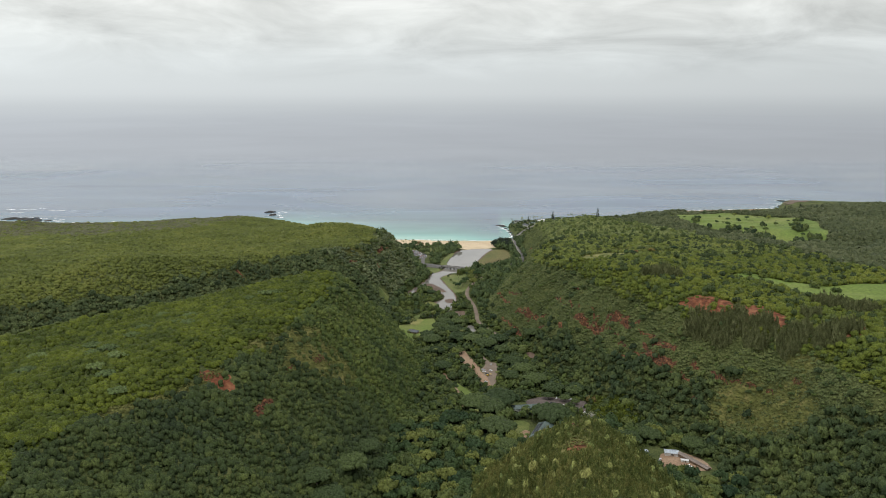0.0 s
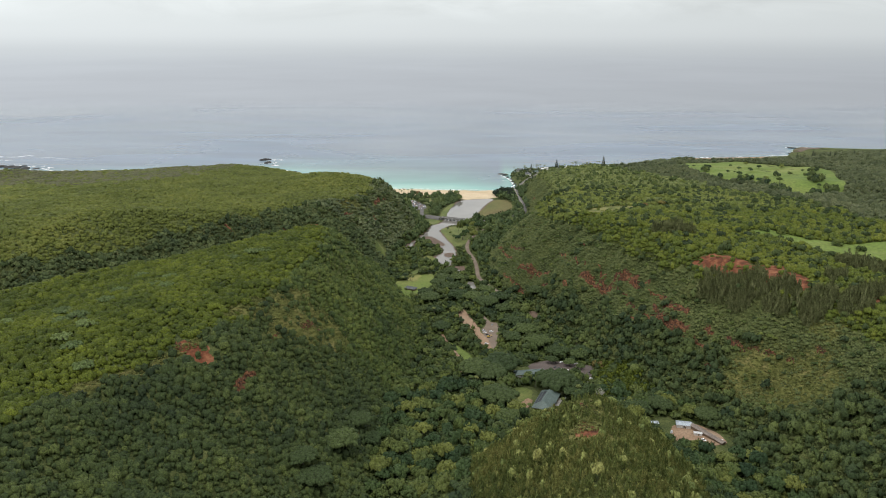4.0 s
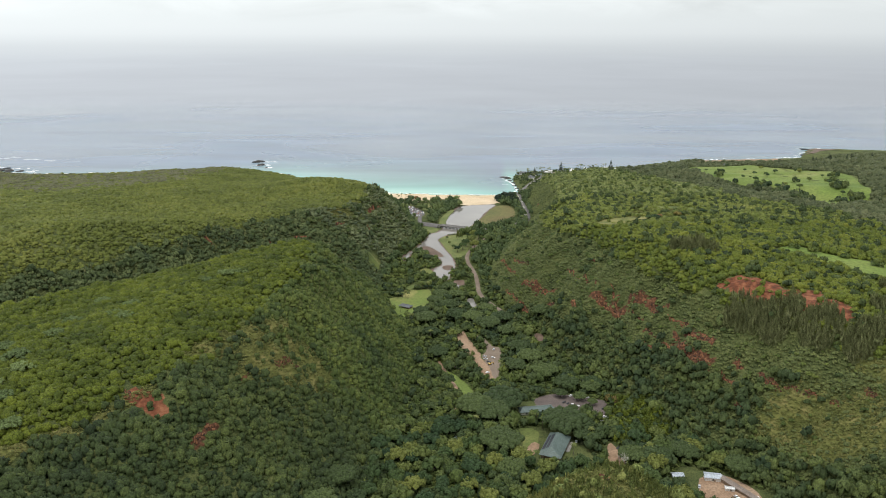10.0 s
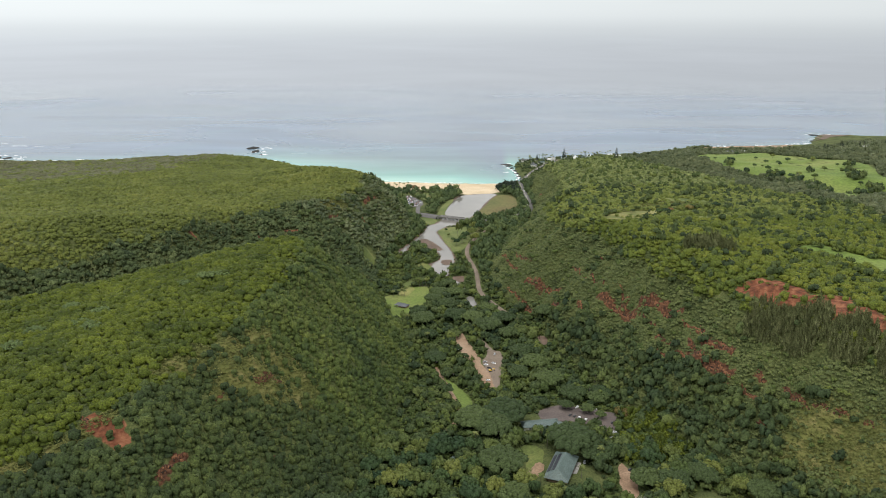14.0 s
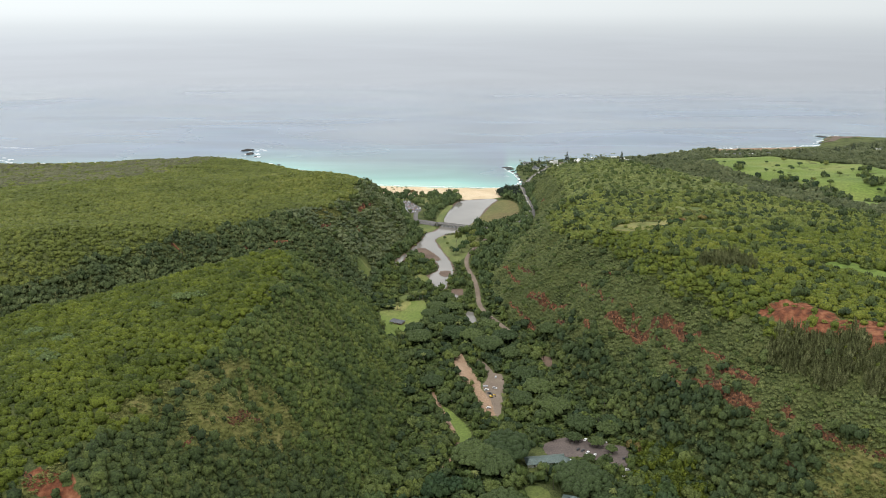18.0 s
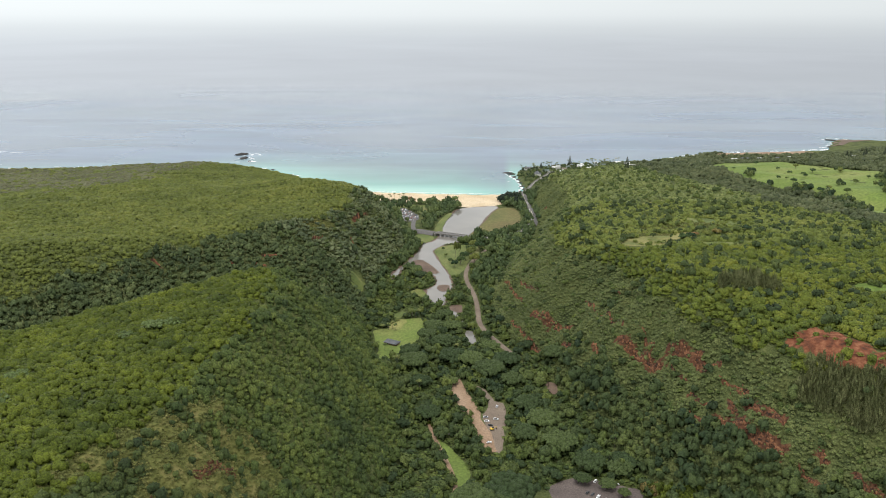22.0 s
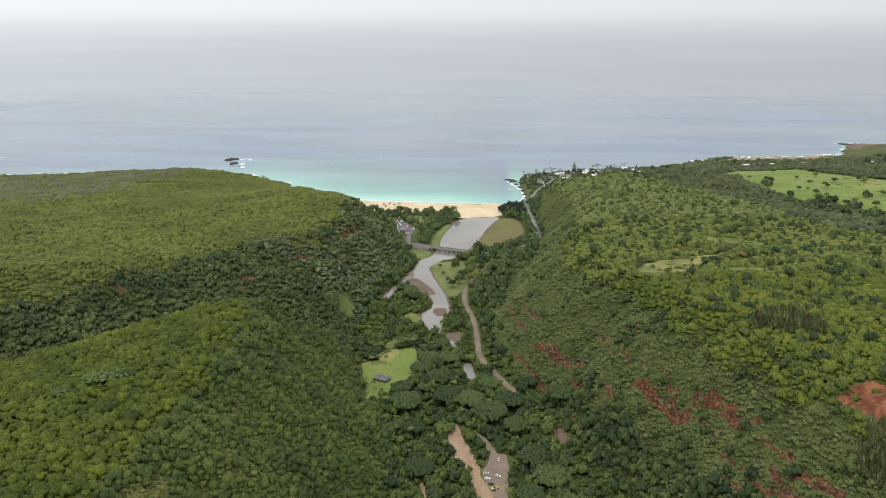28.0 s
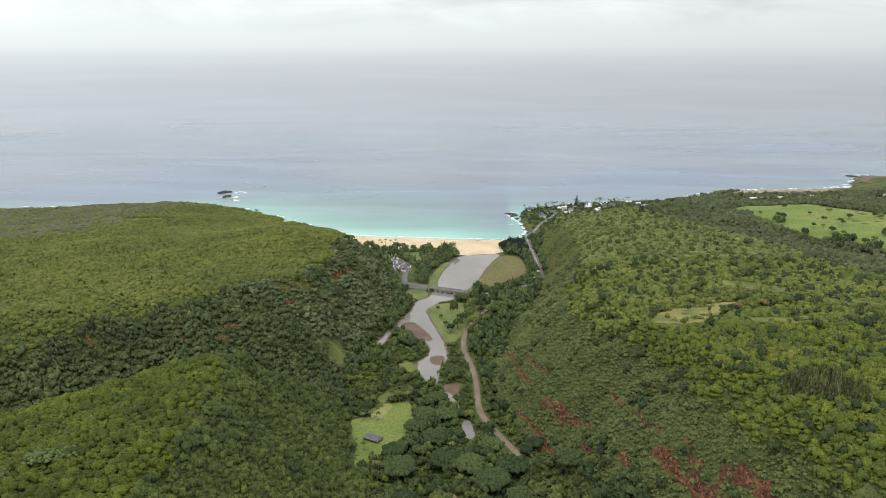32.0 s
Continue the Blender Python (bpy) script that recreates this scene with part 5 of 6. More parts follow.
def grove(name, label, mat, spots, step, radius, tall, kind, seed):
    """A tight stand of tall trees round the given places (x, y, reach)."""
    xs, ys = [], []
    rng = np.random.default_rng(seed)
    for cx, cy, reach in spots:
        n = int((reach / step) ** 2 * 3.1)
        a, r = rng.uniform(0, 6.283, n), reach * np.sqrt(rng.uniform(0, 1, n))
        xs.append(cx + r * np.cos(a))
        ys.append(cy + r * np.sin(a))
    x, y = np.concatenate(xs), np.concatenate(ys)
    n = len(x)
    s = np.exp(rng.normal(0, 0.2, n))
    return woods(name, label, mat, x, y, radius * s, tall * s, np.clip(rng.normal(0.5, 0.22, n), 0, 1), kind, seed)


grove("ironwood_grove", "tall feathery grey-green ironwoods on the ridge", F_IRON, ((221, 903, 14), (236, 897, 10), (207, 908, 8)), 1.9, 2.6, 14.0, "plume", 40)
grove("ironwood_grove", "stand of tall thin grey-green trees below red earth", F_IRON,
      ((228, 776, 12), (240, 762, 15), (254, 742, 17), (276, 716, 16), (298, 690, 15), (322, 670, 14), (345, 682, 12)), 2.0, 2.5, 14.0, "plume", 41)
grove("ironwood_grove", "tall grey-green trees on the plateau edge", F_IRON, ((365, 770, 16), (385, 745, 18), (330, 730, 9)), 2.4, 2.7, 13.0, "plume", 42)
grove("mouth_grove", "dark dense rounded trees at the river mouth", T_PINE, ((36, 1732, 14), (52, 1742, 14), (58, 1722, 12)), 5.0, 6.0, 11.0, "tree", 43)

grove("golf_clumps", "dark clumps of trees along the golf course", F_DARK, ((480, 1260, 16), (500, 1330, 13), (530, 1400, 15), (520, 1442, 13), (505, 1490, 13), (560, 1330, 10), (600, 1400, 12),
      (620, 1480, 9), (560, 1490, 7), (470, 1550, 9), (470, 1640, 8), (660, 1560, 10), (640, 1660, 9), (600, 1340, 14), (540, 1260, 12)), 5.5, 4.6, 7.5, "near", 49)
grove("fairway_clumps", "rounded green bushes on the fairway", F_FLANK, ((345, 904, 5), (368, 880, 4), (388, 852, 6), (330, 912, 4), (402, 830, 5)), 3.4, 2.8, 4.2, "round", 50)
# coarse scrub on the ground behind, under the start of the flight
x, y, gr = scatter(-330, 330, -60, 352, 7.5, 51)
woods("rear_scrub", "green scrub on the hillside behind", F_SLOPE, x, y, gr.uniform(3.4, 5.6, len(x)), gr.uniform(3.0, 5.5, len(x)), np.clip(0.5 + 0.3 * wobble(x, y, 40, 5.0) + gr.normal(0, 0.2, len(x)), 0, 1), "wisp", 51)
grove("pale_bushes", "yellow-green bushes and thin trees beside the car park", F_SPUR, ((132, 772, 9), (130, 752, 10), (146, 758, 11), (122, 722, 9), (138, 722, 11), (154, 736, 9), (138, 698, 10), (120, 694, 8), (150, 706, 9), (160, 716, 8), (148, 684, 8)), 3.0, 3.0, 5.0, "round", 55)
grove("bright_plants", "bright green palms and broad-leaved plants beside the clearing", F_PLAT, ((34, 892, 10), (46, 872, 12), (58, 856, 11), (44, 842, 9), (30, 858, 7), (-34, 900, 7), (-40, 872, 6)), 3.4, 2.6, 4.6, "plume", 58)
grove("rusty_bushes", "rusty-leaved bushes beside the car park", T_RUST_STUFF, ((124, 778, 5), (128, 768, 4)), 2.6, 2.4, 5.0, "round", 56)


# ---- trees ----
def limb(bm, a, b, r0, r1, seg=6):
    a, b = Vector(a), Vector(b)
    q = (b - a).to_track_quat("Z", "Y")
    rings = []
    for p, r in ((a, r0), (b, r1)):
        rings.append([bm.verts.new(p + q @ Vector((r * math.cos(6.2832 * i / seg), r * math.sin(6.2832 * i / seg), 0))) for i in range(seg)])
    for i in range(seg):
        bm.faces.new((rings[0][i], rings[0][(i + 1) % seg], rings[1][(i + 1) % seg], rings[1][i]))
    bm.faces.new(rings[1])


def trunk_mesh(name, seed, tall=0.62, spread=0.45, thick=0.045, limbs=5, mat=None):
    """A tapered trunk that parts into limbs, for a tree of height 1."""
    rng = random.Random(seed)
    bm = bmesh.new()
    fork = (rng.uniform(-0.03, 0.03), rng.uniform(-0.03, 0.03), tall * 0.5)
    limb(bm, (0, 0, -0.08), fork, thick, thick * 0.7, 8)
    for i in range(limbs):
        a = 6.283 * i / limbs + rng.uniform(-0.4, 0.4)
        s = spread * rng.uniform(0.6, 1.0)
        end = (s * math.cos(a), s * math.sin(a), tall * rng.uniform(0.95, 1.35))
        limb(bm, fork, end, thick * 0.5, thick * 0.16)
        limb(bm, (end[0] * 0.55, end[1] * 0.55, fork[2] + (end[2] - fork[2]) * 0.55), (end[0] * 0.7 + 0.12 * math.sin(a * 3), end[1] * 0.9, end[2] * 1.12), thick * 0.25, thick * 0.1, 5)
    return bm_mesh(name, bm, mat or BARK)


def crown_mesh(name, seed, n, mat, flat, reach, size, flakes, flake, lift):
    rng = np.random.default_rng(seed)
    pts, sizes = dome(rng, n, flat, reach, size)
    pts = [(x, y, z + lift) for x, y, z in pts]
    v, f = clumps(rng, pts, sizes, flakes, flake)
    return mesh_from(name, v, f, mat, True)


TRUNKS = [trunk_mesh("trunk", i) for i in range(4)]
CROWNS = [crown_mesh("crown", 50 + i, 15, T_DARK, 0.62, 0.72, (0.24, 0.36), 70, 0.1, 0.28) for i in range(6)]
WIDE_TRUNK = [trunk_mesh("trunk", 20 + i, 0.5, 0.75, 0.05, 7) for i in range(2)]
WIDES = [crown_mesh("crown", 80 + i, 110, T_WIDE, 0.4, 0.86, (0.13, 0.19), 160, 0.035, 0.3) for i in range(4)]
RUSTY = [crown_mesh("crown", 95 + i, 12, T_RUST, 0.6, 0.7, (0.25, 0.36), 60, 0.1, 0.3) for i in range(2)]


def tree(name, x, y, r, h, trunk, crown, label, group="", turn=0.0, z=None):
    t = thing(name, pose(x, y, (high(x, y) if z is None else z) - 0.2, 0, 0, turn), label, "tree", group)
    s = Matrix.Diagonal((r, r, h, 1))
    part("trunk", trunk, t, s)
    part("crown", crown, t, s)
    return t


rng = random.Random(7)
SPREAD = ((-4, 738, 19), (22, 754, 20), (10, 727, 18), (72, 708, 21), (16, 672, 19), (90, 692, 13), (24, 633, 13), (-70, 981, 16), (6, 965, 17), (24, 991, 15), (-32, 996, 16),
          (-57, 1081, 13), (-36, 1084, 12), (6, 1027, 12), (-44, 1037, 14), (-13, 990, 15), (-64, 1058, 12), (72, 984, 14), (-78, 1012, 12), (-48, 1121, 11),
          (-98, 587, 12), (-104, 543, 14), (-124, 505, 12), (-112, 492, 13), (-86, 575, 9), (40, 900, 13), (52, 872, 15), (64, 836, 15), (36, 850, 12), (84, 806, 13),
          (-98, 1292, 10), (-110, 1300, 9), (-90, 1268, 9), (28, 948, 12), (140, 657, 14), (162, 668, 13), (198, 648, 13), (120, 660, 12), (-60, 940, 11), (-48, 880, 12), (112, 810, 12), (76, 785, 7), (94, 778, 7), (84, 752, 5), (104, 768, 5), (106, 800, 11))
for i, (x, y, r) in enumerate(SPREAD):
    tree("umbrella_tree", x, y, r, r * 0.9 + 3, WIDE_TRUNK[i % 2], WIDES[i % 4], "wide flat-topped dark green shade tree" if r > 12 else "rounded dark green shade tree",
         "shade trees on the valley floor", rng.uniform(0, 360))

PALES = [crown_mesh("crown", 70 + i, 40, T_PALE, 0.3, 0.9, (0.12, 0.2), 200, 0.06, 0.4) for i in range(2)]
for i, (x, y, r) in enumerate(((-304, 569, 9), (-361, 633, 9), (-295, 531, 8), (-271, 501, 8), (-310, 544, 8), (-331, 649, 8), (-327, 598, 9), (-336, 588, 8), (-336, 683, 8), (-245, 794, 9),
                               (-233, 800, 7), (-346, 751, 8), (-288, 676, 8), (-302, 718, 8), (-260, 779, 6), (-304, 690, 7), (-380, 560, 9), (-400, 610, 9))):
    tree("feathery_tree", x, y, r, r * 0.75 + 1.5, WIDE_TRUNK[i % 2], PALES[i % 2], "flat-topped pale feathery tree above the scrub", "pale trees on the ridge", rng.uniform(0, 360))

taken = [(x, y, r * 0.75) for x, y, r in SPREAD]
vx, vy, _ = scatter(-160, 240, 470, 1180, 13.5, 77)
ok = clear(vx, vy, 5.5) & (zone_of(vx, vy) == 0) & in_view(vx, vy)
ok &= ~inside(RIVERSIDE, vx, vy)
count = 0
for x, y in zip(vx[ok], vy[ok]):
    x, y = float(x), float(y)
    if count >= 300 or any(math.hypot(x - a, y - b) < c for a, b, c in taken):
        continue
    r = rng.uniform(5.2, 9.6)
    tree("broadleaf_tree", x, y, r, r * rng.uniform(1.1, 1.5), TRUNKS[count % 4], CROWNS[count % 6], "leafy green tree on the valley floor", "trees on the valley floor", rng.uniform(0, 360))
    count += 1

LAWN_TREES = ((-30, 1420, 3), (-18, 1408, 6.5), (-10, 1398, 7), (-22, 1384, 6), (-60, 1366, 2.5), (-30, 1350, 6), (-22, 1366, 7), (-10, 1424, 6), (-52, 1338, 3), (-16, 1335, 7), (-36, 1330, 6), (-44, 1316, 5), (-66, 1398, 2.5))
for i, (x, y, r) in enumerate(LAWN_TREES):
    tree("lawn_tree", x, y, r * 1.35, r * 2.1, TRUNKS[i % 4], CROWNS[i % 6], "small rounded tree on the riverside lawn", "trees on the riverside lawn", rng.uniform(0, 360))
for x, y, h in ((-45, 1360, 15), (-40, 1372, 12), (-8, 1442, 13)):
    tree("columnar_tree", x, y, 3.4, h * 1.6, TRUNKS[0], CROWNS[1], "tall narrow dark green tree on the riverside lawn", "trees on the riverside lawn")
GOLF_TREES = ((524, 1757), (483, 1654), (468, 1714), (455, 1718), (497, 1571), (542, 1642), (577, 1702), (555, 1613), (512, 1538), (500, 1500), (512, 1478), (520, 1462), (587, 1652),
              (535, 1467), (514, 1512), (480, 1668), (539, 1688), (510, 1569), (506, 1531), (554, 1601), (520, 1449), (545, 1428), (596, 1510), (603, 1447), (470, 1250), (589, 1365), (640, 1560), (630, 1640))
for i, (x, y) in enumerate(GOLF_TREES):
    r = rng.uniform(3.2, 6.5)
    tree("fairway_tree", x, y, r, r * rng.uniform(1.2, 1.7), TRUNKS[i % 4], CROWNS[i % 6], "dark rounded tree standing alone on the golf course", "golf course trees", rng.uniform(0, 360))
for i, (x, y) in enumerate(((215, 1087), (233, 1106), (245, 1109), (257, 1112), (270, 1116), (282, 1120), (294, 1124), (226, 1098), (240, 1115), (264, 1122))):
    tree("ridge_tree", x, y, rng.uniform(5, 7), rng.uniform(6.5, 9), TRUNKS[i % 4], RUSTY[0] if i in (1, 3) else CROWNS[i % 6],
         "rusty-leaved tree beside the ridge glade" if i in (1, 3) else "dark green tree beside the ridge glade", "trees beside the glade", rng.uniform(0, 360))
for i, (x, y, r) in enumerate(((-111, 1694, 5), (-82, 1702, 8), (-70, 1694, 7), (-61, 1684, 7), (-52, 1672, 6), (-92, 1690, 7), (-180, 1690, 6), (-196, 1702, 6), (-135, 1690, 5))):
    tree("beach_tree", x, y, r, r * 1.3, TRUNKS[i % 4], CROWNS[i % 6], "dark rounded tree behind the beach", "trees behind the beach", rng.uniform(0, 360))
for i, (x, y, r) in enumerate(((-151, 1716, 7), (-143, 1712, 6), (-160, 1720, 5))):
    tree("beach_tree", x, y, r, r * 1.5, TRUNKS[i % 4], RUSTY[i % 2], "rusty-leaved tree behind the beach", "trees behind the beach", rng.uniform(0, 360))


def palm_crown(seed, fronds=13):
    rng2 = random.Random(seed)
    bm = bmesh.new()
    for i in range(fronds):
        a = 6.283 * i / fronds + rng2.uniform(-0.2, 0.2)
        up0 = rng2.uniform(0.1, 0.9)
        length = rng2.uniform(2.6, 3.6)
        last = None
        for s in range(6):
            u = s / 5
            d = length * u
            zz = up0 * 1.6 * u - 2.3 * u * u
            w = 0.62 * math.sin(math.pi * min(0.98, 0.15 + u * 0.83))
            c = Vector((d * math.cos(a), d * math.sin(a), zz))
            side = Vector((-math.sin(a), math.cos(a), 0)) * w
            row = [bm.verts.new(c + side + Vector((0, 0, -0.25 * w))), bm.verts.new(c + Vector((0, 0, 0.06))), bm.verts.new(c - side + Vector((0, 0, -0.25 * w)))]
            if last:
                bm.faces.new((last[0], last[1], row[1], row[0]))
                bm.faces.new((last[1], last[2], row[2], row[1]))
            last = row
    return bm_mesh("fronds", bm, T_PALM)


def palm_trunk(seed):
    rng2 = random.Random(seed)
    bm = bmesh.new()
    lean = rng2.uniform(0.02, 0.1)
    pts = [(lean * (k / 5) ** 2, 0, k / 5 - 0.02) for k in range(6)]
    for a, b, k in zip(pts, pts[1:], range(5)):
        limb(bm, a, b, 0.03 - 0.003 * k, 0.027 - 0.003 * k, 7)
    return bm_mesh("trunk", bm, BARK), lean


PALM_C = [palm_crown(i) for i in range(3)]
PALM_T = [palm_trunk(i) for i in range(3)]
PALMS = [(-10, 711, 13), (-4, 713, 12), (49, 723, 14), (53, 711, 13), (92, 692, 14), (-86, 1120, 13), (-82, 1119, 12), (-78, 1120, 13), (-90, 1122, 12), (-110, 1082, 9), (-106, 1086, 10), (-102, 1080, 9), (-90, 983, 13), (-87, 981, 14), (-29, 1020, 12),
         (-116, 1078, 9), (-106, 1022, 9), (-115, 1030, 8), (-195, 1739, 12), (-185, 1740, 13), (-175, 1738, 12), (-167, 1746, 12), (-190, 1728, 11), (36, 664, 9), (44, 656, 10), (75, 668, 11),
         (60, 640, 10), (20, 700, 12), (-30, 690, 11), (-36, 702, 12), (-24, 668, 11), (10, 640, 10), (100, 812, 13), (108, 836, 12), (66, 856, 13), (20, 850, 12), (-60, 930, 13), (-66, 948, 12),
         (8, 1400, 9), (20, 1412, 10), (34, 1420, 9), (44, 1436, 10), (28, 1436, 9), (4, 1440, 8), (-6, 1322, 8), (-20, 1316, 8), (52, 1450, 9)]
while len(PALMS) < 92:
    x = rng.uniform(54, 330)
    y = float(coast_y(x)) - rng.uniform(8, 45 if len(PALMS) % 3 else 120)
    if float(shore_gap(np.array([x]), np.array([y]))[0]) > 6:
        PALMS.append((x, y, rng.uniform(10, 16)))
for i, (x, y, h) in enumerate(PALMS):
    p = thing("palm", pose(x, y, high(x, y), 0, 0, rng.uniform(0, 360)), "slender palm with drooping green fronds", "palm", "palms")
    mesh, lean = PALM_T[i % 3]
    part("trunk", mesh, p, Matrix.Diagonal((h * 0.6, h * 0.6, h, 1)))
    part("fronds", PALM_C[i % 3], p, Matrix.Translation((lean * h * 0.6, 0, h * 0.97)) @ Matrix.Scale(0.85 + 0.02 * h, 4))


def pine_crown(seed):
    rng2 = np.random.default_rng(seed)
    pts, sizes = [], []
    for k in range(13):
        h = 0.14 + 0.84 * k / 13
        w = 0.2 * (1 - h) + 0.012
        for j in range(5):
            a = 6.283 * j / 5 + k * 0.7
            pts.append((w * math.cos(a), w * math.sin(a), h + rng2.uniform(-0.008, 0.008)))
            sizes.append(0.016 + 0.26 * w)
    v, f = clumps(rng2, pts, sizes, 60, 0.02, 0.3)
    return mesh_from("crown", v, f, T_PINE)


bm = bmesh.new()
limb(bm, (0, 0, -0.02), (0, 0, 0.98), 0.016, 0.003, 7)
PINE_T = bm_mesh("trunk", bm, BARK)
PINE_C = [pine_crown(i) for i in range(2)]
for i, (x, y, h) in enumerate(((200, 2084, 27), (271, 1734, 27), (128, 2042, 19), (817, 2018, 26), (830, 2030, 22), (857, 2020, 27), (870, 2040, 22), (905, 2030, 20), (400, 1900, 16), (352, 1870, 15),
                               (720, 1980, 18), (980, 2060, 20), (940, 2080, 17), (320, 1800, 13))):
    p = thing("norfolk_pine", pose(x, y, high(x, y), 0, 0, i * 47), "tall dark narrow tiered pine", "pine tree", "tall pines")
    s = Matrix.Diagonal((h * 0.85, h * 0.85, h, 1))
    part("trunk", PINE_T, p, s)
    part("crown", PINE_C[i % 2], p, s)
def twigs(seed):
    """A leafless tree of height 1: forked limbs that part three times into fine twigs."""
    rng2 = random.Random(seed)
    bm = bmesh.new()

    def grow(start, way, length, thick, level):
        end = start + way * length
        limb(bm, start, end, thick, thick * 0.62, 5)
        if level < 4:
            for _ in range(3 if level else 5):
                turn = Vector((rng2.uniform(-1, 1), rng2.uniform(-1, 1), rng2.uniform(-0.25, 0.7)))
                grow(end, (way * 0.7 + turn * 0.75).normalized(), length * rng2.uniform(0.62, 0.85), thick * 0.55, level + 1)

    grow(Vector((0, 0, -0.05)), Vector((0, 0, 1)), 0.32, 0.022, 0)
    return bm_mesh("trunk", bm, DEADWOOD)


dead = thing("bare_tree", pose(78, 503, high(78, 503), 0, 0, 20), "leafless pale grey tree standing in tall grass", "tree")
part("trunk", twigs(61), dead, Matrix.Scale(13, 4))


# ---- buildings ----
def roof_mesh(w, d, z, rise, over, mat, hip=0.0, thick=0.25):
    """A pitched roof with its ridge along x; hip draws the ridge's ends in."""
    bm = bmesh.new()
    a, b = w / 2 + over, d / 2 + over
    for dz in (thick, 0.0):
        e = [bm.verts.new((sx * a, sy * b, z + dz)) for sx, sy in ((-1, -1), (1, -1), (1, 1), (-1, 1))]
        r = [bm.verts.new((sx * (a - hip), 0, z + rise + dz)) for sx in (-1, 1)]
        for f in ((e[0], e[1], r[1], r[0]), (e[2], e[3], r[0], r[1]), (e[1], e[2], r[1]), (e[3], e[0], r[0])):
            bm.faces.new(f if dz else tuple(reversed(f)))
        if dz:
            top = e
        else:
            for i in range(4):
                bm.faces.new((top[i], e[i], e[(i + 1) % 4], top[(i + 1) % 4]))
    return bm_mesh("roof", bm, mat)


WINDOW_FRAME = block("window", WALLP, (-0.8, -0.7, -0.05, 0.05, -0.1, 1.2), (0.7, 0.8, -0.05, 0.05, -0.1, 1.2), (-0.7, 0.7, -0.05, 0.05, -0.1, 0.0), (-0.7, 0.7, -0.05, 0.05, 1.1, 1.2))
WINDOW_PANE = block("pane", GLASS, (-0.7, 0.7, -0.03, 0.03, 0, 1.1))


def house(name, x, y, turn, w, d, h, rise, roof, wall, label, category="house", hip=0.0, over=0.6, windows=2, group="", z=None):
    base = (high(x, y) if z is None else z)
    t = thing(name, pose(x, y, base, 0, 0, turn), label, category, group)
    part("wall", block("wall", wall, (-w / 2, w / 2, -d / 2, d / 2, -1.5, h)), t)
    r_ob = part("roof", roof_mesh(w, d, h, rise, over, roof, hip), t)
    ridge = w / 2 + over - hip
    part("ridge_cap", block("ridge_cap", roof, (-ridge, ridge, -0.18, 0.18, h + rise + 0.2, h + rise + 0.36)), r_ob)
    for k in range(windows):
        u = -w / 2 + w * (k + 1) / (windows + 1)
        for s in (-1, 1):
            w_ob = part("window", WINDOW_FRAME, t, Matrix.Translation((u, s * (d / 2 + 0.03), h * 0.38)))
            part("pane", WINDOW_PANE, w_ob, None, "dark glass pane")
    part("door", block("door", WOODW, (-0.5, 0.5, -0.05, 0.05, 0, 2.05)), t, Matrix.Translation((w * 0.1, -d / 2 - 0.04, 0.02)))
    return t


hall = house("visitor_hall", 61, 676, 71, 34, 15, 4.0, 5.6, ROOF_G, WOODW, "large hall with a green hipped metal roof and dark panels", "hall", hip=7.0, over=1.6, windows=4)
slope = math.degrees(math.atan2(5.6, 15 / 2 + 1.6))
for r in range(2):
    for c in range(5):
        part("solar_panel", block("solar_panel", SOLAR, (-2.2, 2.2, -1.5, 1.5, -0.05, 0.05)), hall,
             Matrix.Translation((-9.2 + c * 4.6, 7.2 - r * 3.3, 4.0 + 0.42 + (9.1 - 7.2 + r * 3.3) * 5.6 / 9.1)) @ pose(0, 0, 0, -slope), "dark blue-black solar panel")
part("porch", block("porch", CONCRETE, (-17, 17, -11.5, -7.7, -1.0, 0.15)), hall)
for k in range(6):
    part("post", block("post", WOODW, (-0.15, 0.15, -0.15, 0.15, 0, 3.9)), hall, Matrix.Translation((-14 + k * 5.6, -8.6, 0)))
house("gift_shop", 50, 747, 12, 30, 9, 3.6, 2.4, ROOF_G, WALLP, "long low building with a pale green metal roof", "building", hip=3.0, over=1.2, windows=5)
house("ticket_booth", 66, 745, 100, 9, 6, 3.0, 1.6, ROOF_G, WALLP, "small booth with a pale green roof", "booth", windows=1)
house("small_lodge", 20, 668, 30, 9, 6, 2.8, 1.6, ROOF_W, WOODW, "small lodge with a pale roof among trees", "building", windows=1)
house("garden_hut", -20, 686, 40, 6, 5, 2.6, 1.6, ROOF_G, WOODW, "small hut with a green metal roof among trees", "hut", hip=1.5, windows=1)
house("meadow_hut", -101, 1042, -25, 15, 8.5, 2.6, 2.3, ROOF_S, WOODW, "low hut with a dark grey shingle roof on the meadow", "hut", hip=2.5, over=0.9, windows=2)
house("work_shed", 176, 637, -8, 12, 7, 3.2, 1.3, TARP, WALLP, "white work shed with a blue-grey roof", "shed", windows=1)
house("work_shed", 150, 638, 6, 8, 4.6, 2.6, 1.0, TARP, WALLP, "pale work shed under trees", "shed", windows=1)
long_shed = house("long_shed", 191, 621, -58, 36, 4.6, 2.6, 0.7, ROOF_B, WOODW, "long low open shed with a weathered brown roof", "shed", over=0.5, windows=0)
for k in range(7):
    part("post", block("post", WOODW, (-0.09, 0.09, -0.09, 0.09, 0, 2.6)), long_shed, Matrix.Translation((-17 + k * 5.6, -2.7, 0)))
house("store_tent", 184, 622, -10, 6.5, 3.2, 2.2, 0.7, ROOF_W, WALLP, "white canvas-roofed store in the yard", "tent", over=0.3, windows=0)
